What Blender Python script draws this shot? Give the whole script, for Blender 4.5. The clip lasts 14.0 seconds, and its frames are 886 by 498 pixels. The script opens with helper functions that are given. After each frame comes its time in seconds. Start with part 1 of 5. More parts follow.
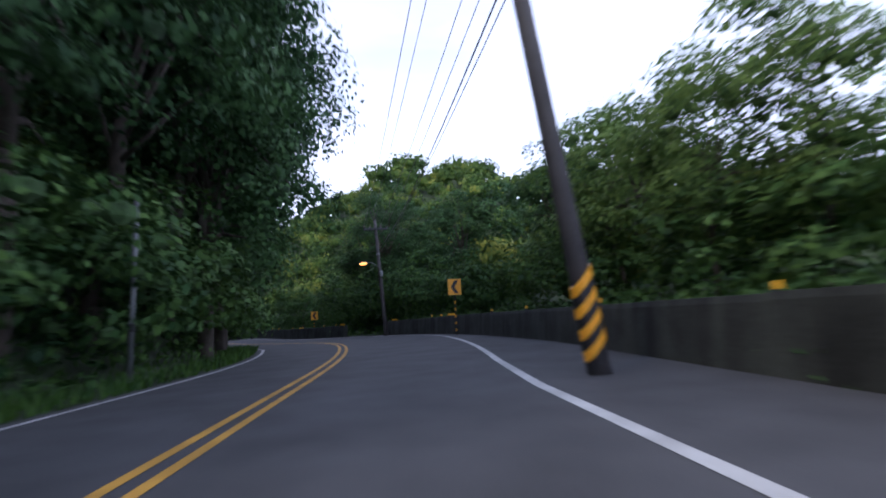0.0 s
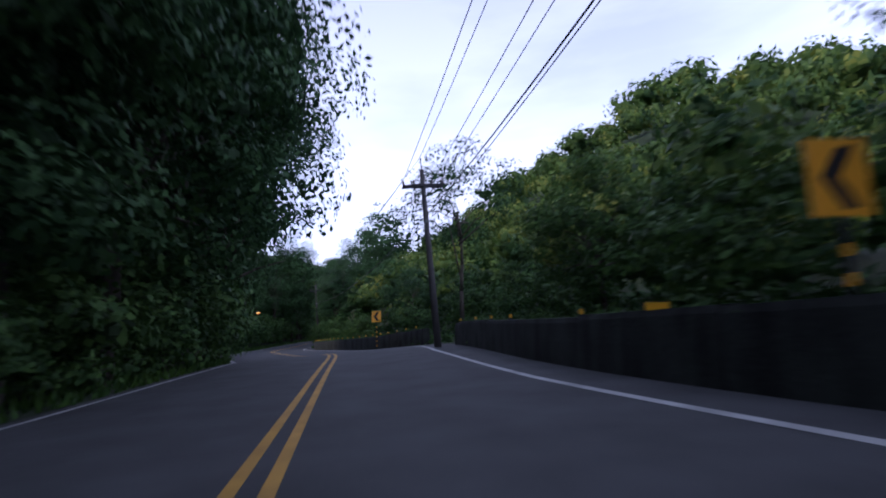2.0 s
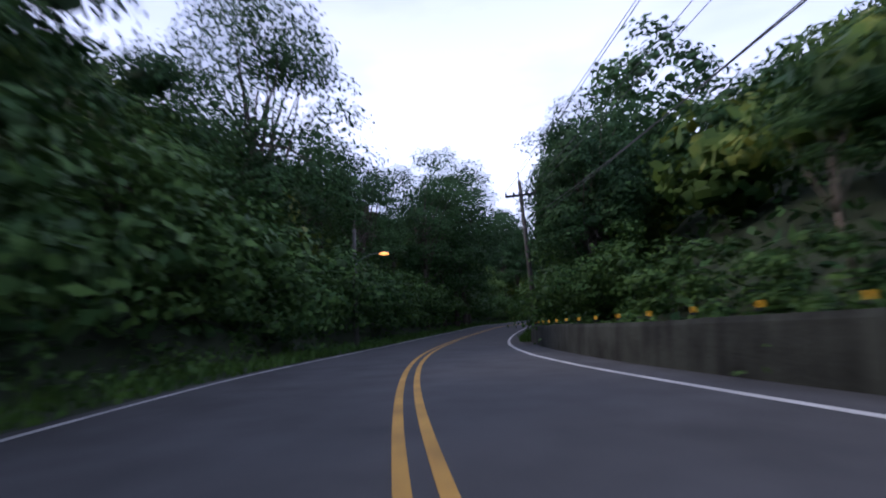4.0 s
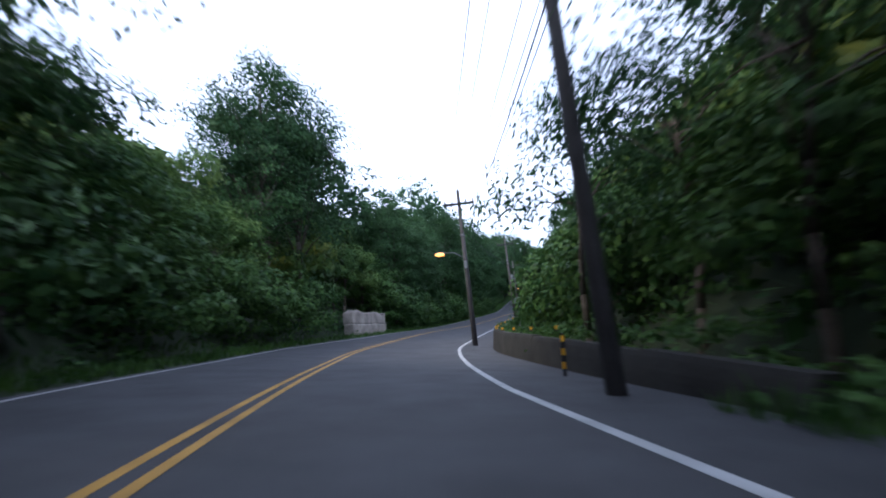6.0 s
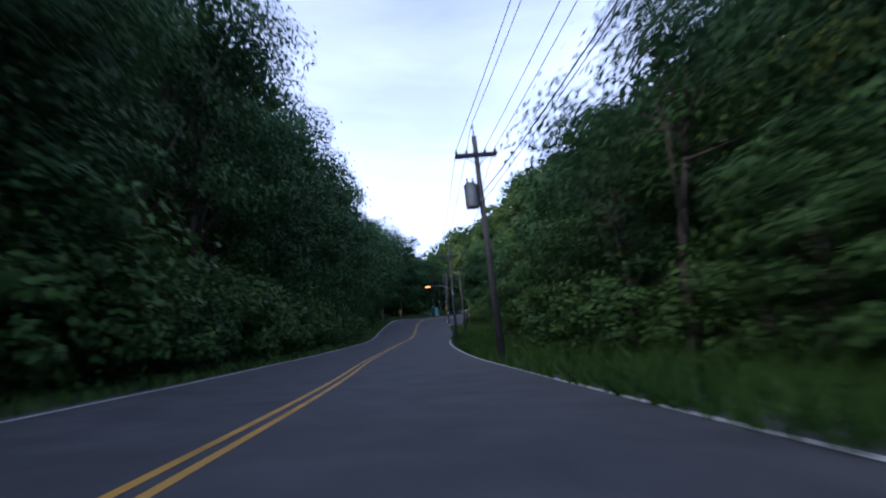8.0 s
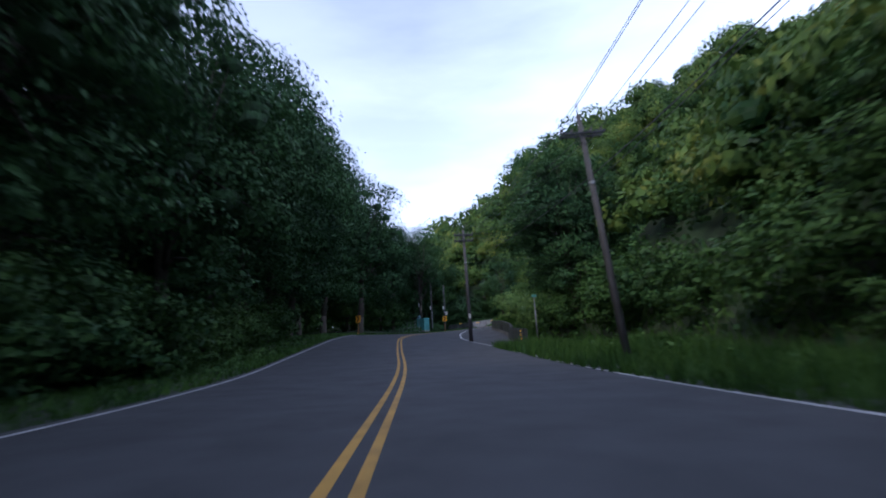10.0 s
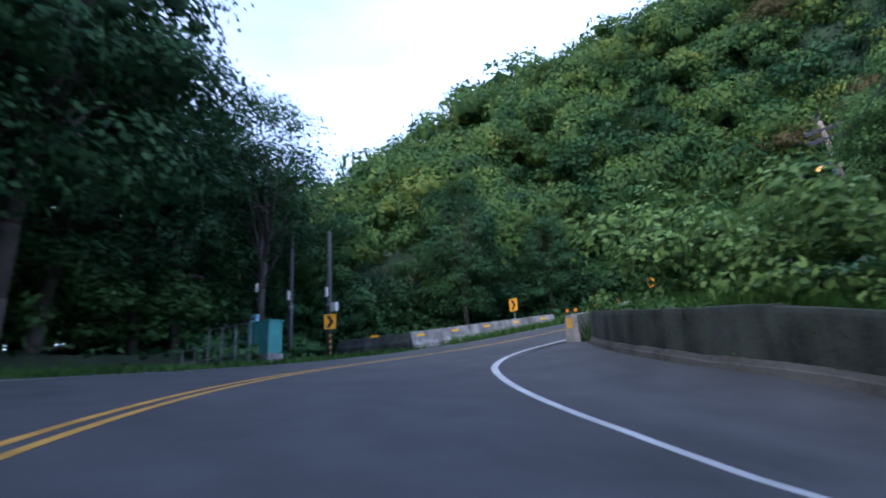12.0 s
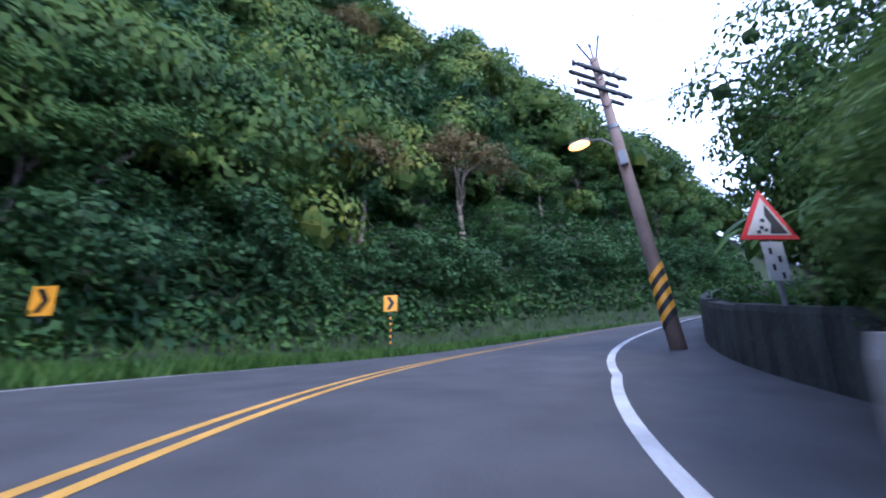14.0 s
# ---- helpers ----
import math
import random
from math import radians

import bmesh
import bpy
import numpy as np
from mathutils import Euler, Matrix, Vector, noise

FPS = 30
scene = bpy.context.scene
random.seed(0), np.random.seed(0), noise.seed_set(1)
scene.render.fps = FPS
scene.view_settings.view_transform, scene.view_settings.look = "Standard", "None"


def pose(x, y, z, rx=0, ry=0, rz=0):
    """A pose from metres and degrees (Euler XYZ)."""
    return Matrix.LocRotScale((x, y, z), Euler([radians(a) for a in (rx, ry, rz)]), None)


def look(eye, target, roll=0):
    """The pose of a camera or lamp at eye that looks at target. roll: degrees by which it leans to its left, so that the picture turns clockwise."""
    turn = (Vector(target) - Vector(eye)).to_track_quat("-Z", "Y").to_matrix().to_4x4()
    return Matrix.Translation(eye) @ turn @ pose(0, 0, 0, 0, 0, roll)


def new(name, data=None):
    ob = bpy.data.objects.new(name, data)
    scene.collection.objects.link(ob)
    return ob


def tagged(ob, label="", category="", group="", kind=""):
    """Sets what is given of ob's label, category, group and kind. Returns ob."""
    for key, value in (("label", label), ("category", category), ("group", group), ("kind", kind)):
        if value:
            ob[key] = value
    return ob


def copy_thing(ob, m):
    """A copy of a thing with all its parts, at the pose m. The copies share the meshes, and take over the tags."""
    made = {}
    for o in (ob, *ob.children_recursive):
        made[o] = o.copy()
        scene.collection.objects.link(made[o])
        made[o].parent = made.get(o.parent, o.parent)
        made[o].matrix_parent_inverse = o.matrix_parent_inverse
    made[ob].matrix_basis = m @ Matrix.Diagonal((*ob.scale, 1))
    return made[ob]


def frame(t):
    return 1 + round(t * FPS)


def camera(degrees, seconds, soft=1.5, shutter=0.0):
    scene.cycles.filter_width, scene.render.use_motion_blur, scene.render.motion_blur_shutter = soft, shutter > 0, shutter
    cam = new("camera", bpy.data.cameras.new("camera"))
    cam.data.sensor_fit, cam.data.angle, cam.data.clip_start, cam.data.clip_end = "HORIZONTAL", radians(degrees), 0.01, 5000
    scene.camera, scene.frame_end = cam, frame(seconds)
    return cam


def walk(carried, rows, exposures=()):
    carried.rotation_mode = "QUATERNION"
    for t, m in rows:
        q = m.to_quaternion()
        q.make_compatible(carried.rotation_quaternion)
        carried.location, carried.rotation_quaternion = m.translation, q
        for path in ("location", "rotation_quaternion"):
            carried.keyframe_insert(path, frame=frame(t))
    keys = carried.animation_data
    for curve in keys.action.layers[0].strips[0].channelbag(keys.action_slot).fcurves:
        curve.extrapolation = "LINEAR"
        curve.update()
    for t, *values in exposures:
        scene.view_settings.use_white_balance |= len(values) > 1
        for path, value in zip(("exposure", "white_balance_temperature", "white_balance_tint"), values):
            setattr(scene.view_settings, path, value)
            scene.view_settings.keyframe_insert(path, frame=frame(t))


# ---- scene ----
cam = camera(82.2, 14.0, soft=1.9, shutter=0.24)

# The drive: x, y, z, heading, pitch and lean every half second.
DRIVE = np.array([
    (0.0, 0.0, 0.0, -0.0, 8.132, -2.557), (-1.584, 13.905, 0.047, 4.158, 8.833, -3.331), (-4.516, 25.553, 0.076, 13.327, 9.017, -1.988),
    (-8.767, 34.92, -0.055, 20.948, 9.16, -2.03), (-14.559, 44.514, -0.208, 25.321, 8.619, -2.11), (-21.241, 54.011, -0.315, 30.598, 8.912, -3.068),
    (-29.153, 63.338, -0.296, 38.254, 7.864, -2.585), (-38.817, 72.265, -0.928, 44.124, 7.255, -2.612), (-49.597, 81.486, -1.243, 42.107, 7.716, -2.554),
    (-60.21, 92.332, -1.534, 35.007, 8.008, -2.514), (-69.908, 105.295, -1.816, 27.637, 8.071, -2.571), (-78.66, 119.988, -1.739, 22.076, 9.289, -2.105),
    (-86.26, 135.183, -1.66, 17.435, 8.686, -2.245), (-92.278, 150.464, -1.813, 11.456, 8.976, -2.944), (-96.8, 165.06, -1.753, 4.787, 11.548, -2.318),
    (-99.583, 181.128, -1.127, 1.666, 12.387, -2.111), (-101.695, 198.218, -0.799, 1.333, 11.923, -2.26), (-103.813, 214.97, -0.323, 1.352, 12.709, -2.278),
    (-105.628, 231.078, 0.311, 0.129, 13.577, -2.491), (-107.076, 246.72, 1.093, -0.903, 14.449, -2.535), (-108.15, 262.194, 2.004, -2.596, 15.243, -2.664),
    (-108.809, 277.595, 3.194, -2.872, 16.429, -2.615), (-109.537, 291.765, 4.81, -4.008, 16.889, -2.447), (-109.582, 303.316, 6.424, -10.053, 16.958, -3.046),
    (-108.039, 313.077, 7.724, -19.605, 16.714, -3.81), (-104.978, 321.491, 8.962, -32.468, 17.001, -2.938), (-100.422, 327.994, 10.105, -48.515, 17.749, -1.597),
    (-94.855, 332.164, 11.303, -65.466, 19.466, -1.307), (-89.089, 334.15, 12.553, -81.304, 20.011, -1.832)])


def natural_spline(xs, ys):
    """Second derivatives of a natural cubic spline through evenly spaced points."""
    n, h = len(xs), xs[1] - xs[0]
    a, b = np.eye(n), np.zeros((n, n))
    for i in range(1, n - 1):
        a[i, i - 1:i + 2] = 1 / 6, 4 / 6, 1 / 6
        b[i, i - 1:i + 2] = 1 / h ** 2, -2 / h ** 2, 1 / h ** 2
    return np.linalg.solve(a, b @ ys)


def spline_at(xs, ys, bend, x):
    h = xs[1] - xs[0]
    i = np.clip(((x - xs[0]) / h).astype(int), 0, len(xs) - 2)
    t = ((x - xs[i]) / h)[:, None]
    u = 1 - t
    return u * ys[i] + t * ys[i + 1] + ((u ** 3 - u) * bend[i] + (t ** 3 - t) * bend[i + 1]) * h * h / 6


half_seconds = np.arange(len(DRIVE)) * 0.5
drive_bend = natural_spline(half_seconds, DRIVE)
drive_rows = []
for k in range(141):
    x, y, z, heading, pitch, lean = spline_at(half_seconds, DRIVE, drive_bend, np.array([k * 0.1]))[0]
    yaw, up = radians(heading), radians(pitch)
    eye = Vector((x, y, z))
    way = Vector((-math.sin(yaw) * math.cos(up), math.cos(yaw) * math.cos(up), math.sin(up)))
    drive_rows.append((k * 0.1, look(eye, eye + way, lean)))
EXPOSURES = [(0.0, -0.65, 5100, 20), (0.6, -0.95, 4750, 24), (1.2, -1.2, 4750, 26), (2.0, -1.1, 4950, 26), (3.2, -0.9, 5050, 26), (5.4, -1.05, 5100, 15), (6.0, -0.15, 5000, 14), (6.5, -0.65, 4800, 14),
             (7.2, -1.0, 4700, 20), (8.2, -0.95, 4700, 19), (10.4, -0.9, 4800, 18), (11.2, -1.0, 4800, 18), (12.0, -0.3, 4500, 15), (13.0, 0.2, 4350, 23), (14.0, 0.1, 4450, 23)]
walk(cam, drive_rows, EXPOSURES)

# ---- light ----
SUN_UP, SUN_ROUND = radians(42), radians(230)
world = bpy.data.worlds.new("dusk_sky")
scene.world = world
world.use_nodes = True
wn, wl = world.node_tree.nodes, world.node_tree.links
wn.clear()
sky_out, sky_bg = wn.new("ShaderNodeOutputWorld"), wn.new("ShaderNodeBackground")
sky = wn.new("ShaderNodeTexSky")
sky.sky_type, sky.sun_disc, sky.sun_elevation, sky.sun_rotation = "NISHITA", False, SUN_UP, SUN_ROUND
sky.air_density, sky.dust_density, sky.ozone_density = 1.0, 1.6, 1.4
coord, stretch = wn.new("ShaderNodeTexCoord"), wn.new("ShaderNodeMapping")
stretch.inputs["Scale"].default_value = (1.1, 1.6, 4.5)
stretch.inputs["Rotation"].default_value = (0.1, 0.25, 0.5)
cloud, cloud_ramp, cloud_mix = wn.new("ShaderNodeTexNoise"), wn.new("ShaderNodeValToRGB"), wn.new("ShaderNodeMix")
cloud.inputs["Scale"].default_value, cloud.inputs["Detail"].default_value, cloud.inputs["Roughness"].default_value = 1.7, 6, 0.55
cloud_ramp.color_ramp.elements[0].position, cloud_ramp.color_ramp.elements[1].position = 0.34, 0.60
cloud_ramp.color_ramp.elements[0].color = (0.74, 0.74, 0.74, 1)
cloud_mix.data_type = "RGBA"
cloud_mix.inputs["B"].default_value = (8.4, 8.3, 8.4, 1)
height_of, lift, haze, sky_gain = wn.new("ShaderNodeSeparateXYZ"), wn.new("ShaderNodeMapRange"), wn.new("ShaderNodeMix"), wn.new("ShaderNodeMix")
lift.inputs["From Min"].default_value, lift.inputs["From Max"].default_value = 0.0, 0.75
lift.inputs["To Min"].default_value, lift.inputs["To Max"].default_value = 1.0, 0.0
haze.data_type, sky_gain.data_type, sky_gain.blend_type = "RGBA", "RGBA", "MULTIPLY"
haze.inputs["A"].default_value, haze.inputs["B"].default_value = (0.80, 0.82, 0.88, 1), (2.8, 2.75, 2.75, 1)
sky_gain.inputs["Factor"].default_value = 1.0
wl.new(coord.outputs["Generated"], stretch.inputs["Vector"]), wl.new(coord.outputs["Generated"], height_of.inputs["Vector"])
wl.new(stretch.outputs["Vector"], cloud.inputs["Vector"])
wl.new(cloud.outputs["Fac"], cloud_ramp.inputs["Fac"])
wl.new(cloud_ramp.outputs["Color"], cloud_mix.inputs["Factor"])
wl.new(sky.outputs["Color"], cloud_mix.inputs["A"])
east_tilt = wn.new("ShaderNodeMath")
east_tilt.operation = "MULTIPLY_ADD"
east_only = wn.new("ShaderNodeMath")
east_only.operation = "MAXIMUM"
east_only.inputs[1].default_value = 0.0
east_tilt.inputs[1].default_value = -0.42
wl.new(height_of.outputs["X"], east_only.inputs[0]), wl.new(east_only.outputs["Value"], east_tilt.inputs[0]), wl.new(height_of.outputs["Z"], east_tilt.inputs[2])
wl.new(east_tilt.outputs["Value"], lift.inputs["Value"]), wl.new(lift.outputs["Result"], haze.inputs["Factor"])
wl.new(cloud_mix.outputs["Result"], sky_gain.inputs["A"]), wl.new(haze.outputs["Result"], sky_gain.inputs["B"])
wl.new(sky_gain.outputs["Result"], sky_bg.inputs["Color"])
sky_bg.inputs["Strength"].default_value = 0.17
wl.new(sky_bg.outputs["Background"], sky_out.inputs["Surface"])

sun = new("sun", bpy.data.lights.new("sun", "SUN"))
sun.data.energy, sun.data.angle, sun.data.color = 3.5, radians(20), (1.0, 0.80, 0.50)
sun.matrix_world = look((0, 0, 60), (60 * math.sin(radians(50)), 60 * math.cos(radians(50)), 60 - 60 * math.tan(SUN_UP)))

# ---- materials ----
def material(name, colour, rough=0.8, metal=0.0, vary=0.25, scale=3.0, fine=40.0, bump=0.15, spread="object", island=0.0, streak=0.0):
    """A surface with colour variation at two scales and a fine relief."""
    m = bpy.data.materials.new(name)
    m.use_nodes = True
    n, l = m.node_tree.nodes, m.node_tree.links
    shader = n["Principled BSDF"]
    shader.inputs["Roughness"].default_value, shader.inputs["Metallic"].default_value = rough, metal
    where = n.new("ShaderNodeNewGeometry") if spread == "world" else n.new("ShaderNodeTexCoord")
    place = where.outputs["Position"] if spread == "world" else where.outputs["Object"]
    coarse, grain = n.new("ShaderNodeTexNoise"), n.new("ShaderNodeTexNoise")
    coarse.inputs["Scale"].default_value, coarse.inputs["Detail"].default_value = scale, 5
    grain.inputs["Scale"].default_value, grain.inputs["Detail"].default_value = fine, 3
    both = n.new("ShaderNodeMath")
    both.operation = "MULTIPLY_ADD"
    both.inputs[1].default_value, = (0.4,)
    l.new(place, coarse.inputs["Vector"]), l.new(place, grain.inputs["Vector"])
    l.new(grain.outputs["Fac"], both.inputs[0]), l.new(coarse.outputs["Fac"], both.inputs[2])
    if streak:
        squash, runs, less = n.new("ShaderNodeMapping"), n.new("ShaderNodeTexNoise"), n.new("ShaderNodeMath")
        squash.inputs["Scale"].default_value = (2.6, 2.6, 0.22)
        runs.inputs["Scale"].default_value, runs.inputs["Detail"].default_value = 1.0, 6
        less.operation = "MULTIPLY_ADD"
        less.inputs[1].default_value = streak
        l.new(place, squash.inputs["Vector"]), l.new(squash.outputs["Vector"], runs.inputs["Vector"])
        l.new(runs.outputs["Fac"], less.inputs[0]), l.new(both.outputs[0], less.inputs[2])
        both = n.new("ShaderNodeMath")
        both.operation = "SUBTRACT"
        both.inputs[1].default_value = streak * 0.5
        l.new(less.outputs[0], both.inputs[0])
    ramp = n.new("ShaderNodeValToRGB")
    ramp.color_ramp.elements[0].position, ramp.color_ramp.elements[1].position = 0.45, 0.95
    dark = [c * (1 - vary) for c in colour]
    light = [min(1, c * (1 + vary)) for c in colour]
    ramp.color_ramp.elements[0].color, ramp.color_ramp.elements[1].color = (*dark, 1), (*light, 1)
    l.new(both.outputs[0], ramp.inputs["Fac"])
    tone = ramp.outputs["Color"]
    if island:
        pick, hsv = n.new("ShaderNodeNewGeometry"), n.new("ShaderNodeHueSaturation")
        span = n.new("ShaderNodeMapRange")
        span.inputs["To Min"].default_value, span.inputs["To Max"].default_value = 1 - island, 1 + island
        l.new(pick.outputs["Random Per Island"], span.inputs["Value"])
        l.new(span.outputs["Result"], hsv.inputs["Value"]), l.new(tone, hsv.inputs["Color"])
        tone = hsv.outputs["Color"]
    l.new(tone, shader.inputs["Base Color"])
    if bump:
        relief = n.new("ShaderNodeBump")
        relief.inputs["Strength"].default_value, relief.inputs["Distance"].default_value = bump, 0.02
        l.new(grain.outputs["Fac"], relief.inputs["Height"]), l.new(relief.outputs["Normal"], shader.inputs["Normal"])
    return m


def leaf_material(name, dark, light, patch=0.12, tint=None, single=0.45, span=(0.42, 1.0)):
    """Leaves: each leaf a little different, drifting in larger patches, and letting some light through."""
    m = bpy.data.materials.new(name)
    m.use_nodes = True
    n, l = m.node_tree.nodes, m.node_tree.links
    shader, out = n["Principled BSDF"], n["Material Output"]
    shader.inputs["Roughness"].default_value, shader.inputs["Specular IOR Level"].default_value = 0.6, 0.18
    geo, noise_patch, mixer = n.new("ShaderNodeNewGeometry"), n.new("ShaderNodeTexNoise"), n.new("ShaderNodeMath")
    noise_patch.inputs["Scale"].default_value, noise_patch.inputs["Detail"].default_value = patch, 3
    mixer.operation = "MULTIPLY_ADD"
    mixer.inputs[1].default_value = single
    l.new(geo.outputs["Position"], noise_patch.inputs["Vector"])
    l.new(geo.outputs["Random Per Island"], mixer.inputs[0]), l.new(noise_patch.outputs["Fac"], mixer.inputs[2])
    ramp = n.new("ShaderNodeValToRGB")
    ramp.color_ramp.elements[0].position, ramp.color_ramp.elements[1].position = span
    ramp.color_ramp.elements[0].color, ramp.color_ramp.elements[1].color = (*dark, 1), (*light, 1)
    if tint:
        e = ramp.color_ramp.elements.new(span[0] + 0.7 * (span[1] - span[0]))
        e.color = (*tint, 1)
    l.new(mixer.outputs[0], ramp.inputs["Fac"]), l.new(ramp.outputs["Color"], shader.inputs["Base Color"])
    thin, blend = n.new("ShaderNodeBsdfTranslucent"), n.new("ShaderNodeMixShader")
    l.new(ramp.outputs["Color"], thin.inputs["Color"])
    blend.inputs["Fac"].default_value = 0.22
    l.new(shader.outputs["BSDF"], blend.inputs[1]), l.new(thin.outputs["BSDF"], blend.inputs[2])
    l.new(blend.outputs["Shader"], out.inputs["Surface"])
    return m


def glowing(name, colour, strength):
    m = bpy.data.materials.new(name)
    m.use_nodes = True
    shader = m.node_tree.nodes["Principled BSDF"]
    shader.inputs["Base Color"].default_value = (*colour, 1)
    shader.inputs["Emission Color"].default_value, shader.inputs["Emission Strength"].default_value = (*colour, 1), strength
    return m


ASPHALT = material("asphalt", (0.058, 0.058, 0.063), 0.82, vary=0.34, scale=0.9, fine=44, bump=0.3, spread="world")
GRAVEL = material("grassy_roadside_soil", (0.022, 0.034, 0.014), 0.95, vary=0.45, scale=0.8, fine=25, bump=0.5, spread="world")
SOIL = material("leafy_forest_floor", (0.030, 0.050, 0.018), 0.95, vary=0.7, scale=0.5, fine=6, bump=0.5, spread="world")
YELLOW_LINE = material("worn_yellow_road_paint", (0.52, 0.29, 0.04), 0.7, vary=0.3, scale=1.5, fine=30, bump=0.1, spread="world")
WHITE_LINE = material("worn_white_road_paint", (0.5, 0.5, 0.5), 0.7, vary=0.3, scale=1.5, fine=30, bump=0.1, spread="world")
OLD_WALL = material("mossy_dark_masonry", (0.027, 0.031, 0.027), 0.9, vary=0.7, scale=1.2, fine=14, bump=0.6, spread="world", streak=1.2)
FOOTING = material("dusty_concrete_footing", (0.085, 0.082, 0.078), 0.9, vary=0.5, scale=1.4, fine=12, bump=0.4, spread="world")
BROWN_WALL = material("earthy_brown_masonry", (0.024, 0.022, 0.018), 0.9, vary=0.6, scale=1.0, fine=11, bump=0.6, spread="world")
CONCRETE = material("weathered_concrete", (0.26, 0.245, 0.23), 0.85, vary=0.5, scale=1.3, fine=9, bump=0.3, spread="world", streak=0.9)
BLOCK = material("pale_rough_concrete", (0.34, 0.30, 0.26), 0.9, vary=0.4, scale=1.1, fine=9, bump=0.5, spread="world")
POLE = material("weathered_concrete_pole", (0.075, 0.070, 0.070), 0.85, vary=0.3, scale=1.5, fine=22, bump=0.2)
# Paler, warmer copy of POLE: sunlight on one pole put into its colour.
PALE_POLE = material("sunlit_bare_pole", (0.27, 0.20, 0.165), 0.85, vary=0.3, scale=1.5, fine=22, bump=0.2)
STEEL = material("galvanised_steel", (0.22, 0.23, 0.24), 0.5, metal=0.6, vary=0.2, scale=4, fine=50, bump=0.05)
DARK_STEEL = material("dark_steel", (0.05, 0.05, 0.055), 0.6, metal=0.5, vary=0.3, scale=4, fine=40, bump=0.05)
PORCELAIN = material("brown_porcelain", (0.06, 0.045, 0.04), 0.35, vary=0.2, scale=8, fine=60, bump=0.0)
CABLE = material("black_cable", (0.02, 0.02, 0.022), 0.6, vary=0.2, scale=4, fine=40, bump=0.0)
SIGN_YELLOW = material("reflective_sign_yellow", (0.85, 0.40, 0.015), 0.4, vary=0.12, scale=2.5, fine=40, bump=0.02)
SIGN_BLACK = material("sign_black", (0.015, 0.015, 0.018), 0.5, vary=0.3, scale=5, fine=40, bump=0.0)
SIGN_WHITE = material("sign_white", (0.58, 0.57, 0.54), 0.45, vary=0.12, scale=3, fine=40, bump=0.02)
SIGN_RED = material("sign_red", (0.55, 0.02, 0.025), 0.45, vary=0.15, scale=3, fine=40, bump=0.02)
STUD = material("orange_reflector", (0.85, 0.26, 0.02), 0.35, vary=0.1, scale=6, fine=40, bump=0.0)
REFLECTOR = material("amber_reflector", (0.95, 0.50, 0.02), 0.3, vary=0.1, scale=6, fine=40, bump=0.0)
TEAL = material("teal_painted_metal", (0.10, 0.30, 0.27), 0.5, vary=0.25, scale=1.5, fine=30, bump=0.05)
PALE_BLUE = material("pale_blue_metal", (0.25, 0.42, 0.50), 0.5, vary=0.2, scale=1.5, fine=30, bump=0.05)
BARK = material("grey_brown_bark", (0.075, 0.062, 0.05), 0.95, vary=0.45, scale=2.5, fine=18, bump=0.6)
PALE_BARK = material("pale_bark", (0.17, 0.14, 0.11), 0.95, vary=0.4, scale=2.5, fine=18, bump=0.5)
LAMP_GLOW = glowing("sodium_lamp_glow", (1.0, 0.36, 0.06), 5.0)
LEAF_DEEP = leaf_material("deep_green_leaves", (0.018, 0.050, 0.021), (0.074, 0.148, 0.045))
LEAF_MID = leaf_material("green_leaves", (0.026, 0.070, 0.022), (0.105, 0.190, 0.042))
LEAF_FRESH = leaf_material("fresh_green_leaves", (0.060, 0.130, 0.036), (0.210, 0.310, 0.078))
LEAF_RUST = leaf_material("rusty_brown_blossom", (0.085, 0.080, 0.028), (0.25, 0.185, 0.075), patch=0.4)
PALE_ROCK = material("pale_mossy_rock", (0.17, 0.185, 0.15), 0.95, vary=0.6, scale=1.2, fine=7, bump=0.6, spread="world")
ROCK = material("bare_ochre_rock", (0.25, 0.15, 0.085), 0.95, vary=0.4, scale=0.4, fine=3, bump=0.6, spread="world")
LEAF_FOREST = leaf_material("hillside_leaves", (0.020, 0.055, 0.015), (0.205, 0.230, 0.036), patch=0.22, tint=(0.100, 0.160, 0.028), single=0.13, span=(0.40, 0.76))
LEAF_BANANA = leaf_material("banana_leaves", (0.05, 0.11, 0.025), (0.16, 0.26, 0.06), patch=0.5)
# Darker copies of the leaf colours: painted shade for the crowns' added closed cores.
SHADE_CORES = {LEAF_DEEP.name: material("deep_green_shade_core", (0.040, 0.085, 0.030), 0.85, vary=0.6, scale=2.2, fine=9, bump=1.0, spread="world"),
         LEAF_MID.name: material("green_shade_core", (0.050, 0.100, 0.028), 0.85, vary=0.6, scale=2.2, fine=9, bump=1.0, spread="world"),
         LEAF_FRESH.name: material("fresh_green_shade_core", (0.055, 0.110, 0.025), 0.85, vary=0.7, scale=2.2, fine=9, bump=1.0, spread="world"),
         LEAF_RUST.name: material("rusty_shade_core", (0.11, 0.095, 0.035), 0.85, vary=0.6, scale=2.2, fine=9, bump=1.0, spread="world")}
GRASS = leaf_material("verge_grass", (0.024, 0.065, 0.014), (0.085, 0.160, 0.026), patch=0.35)

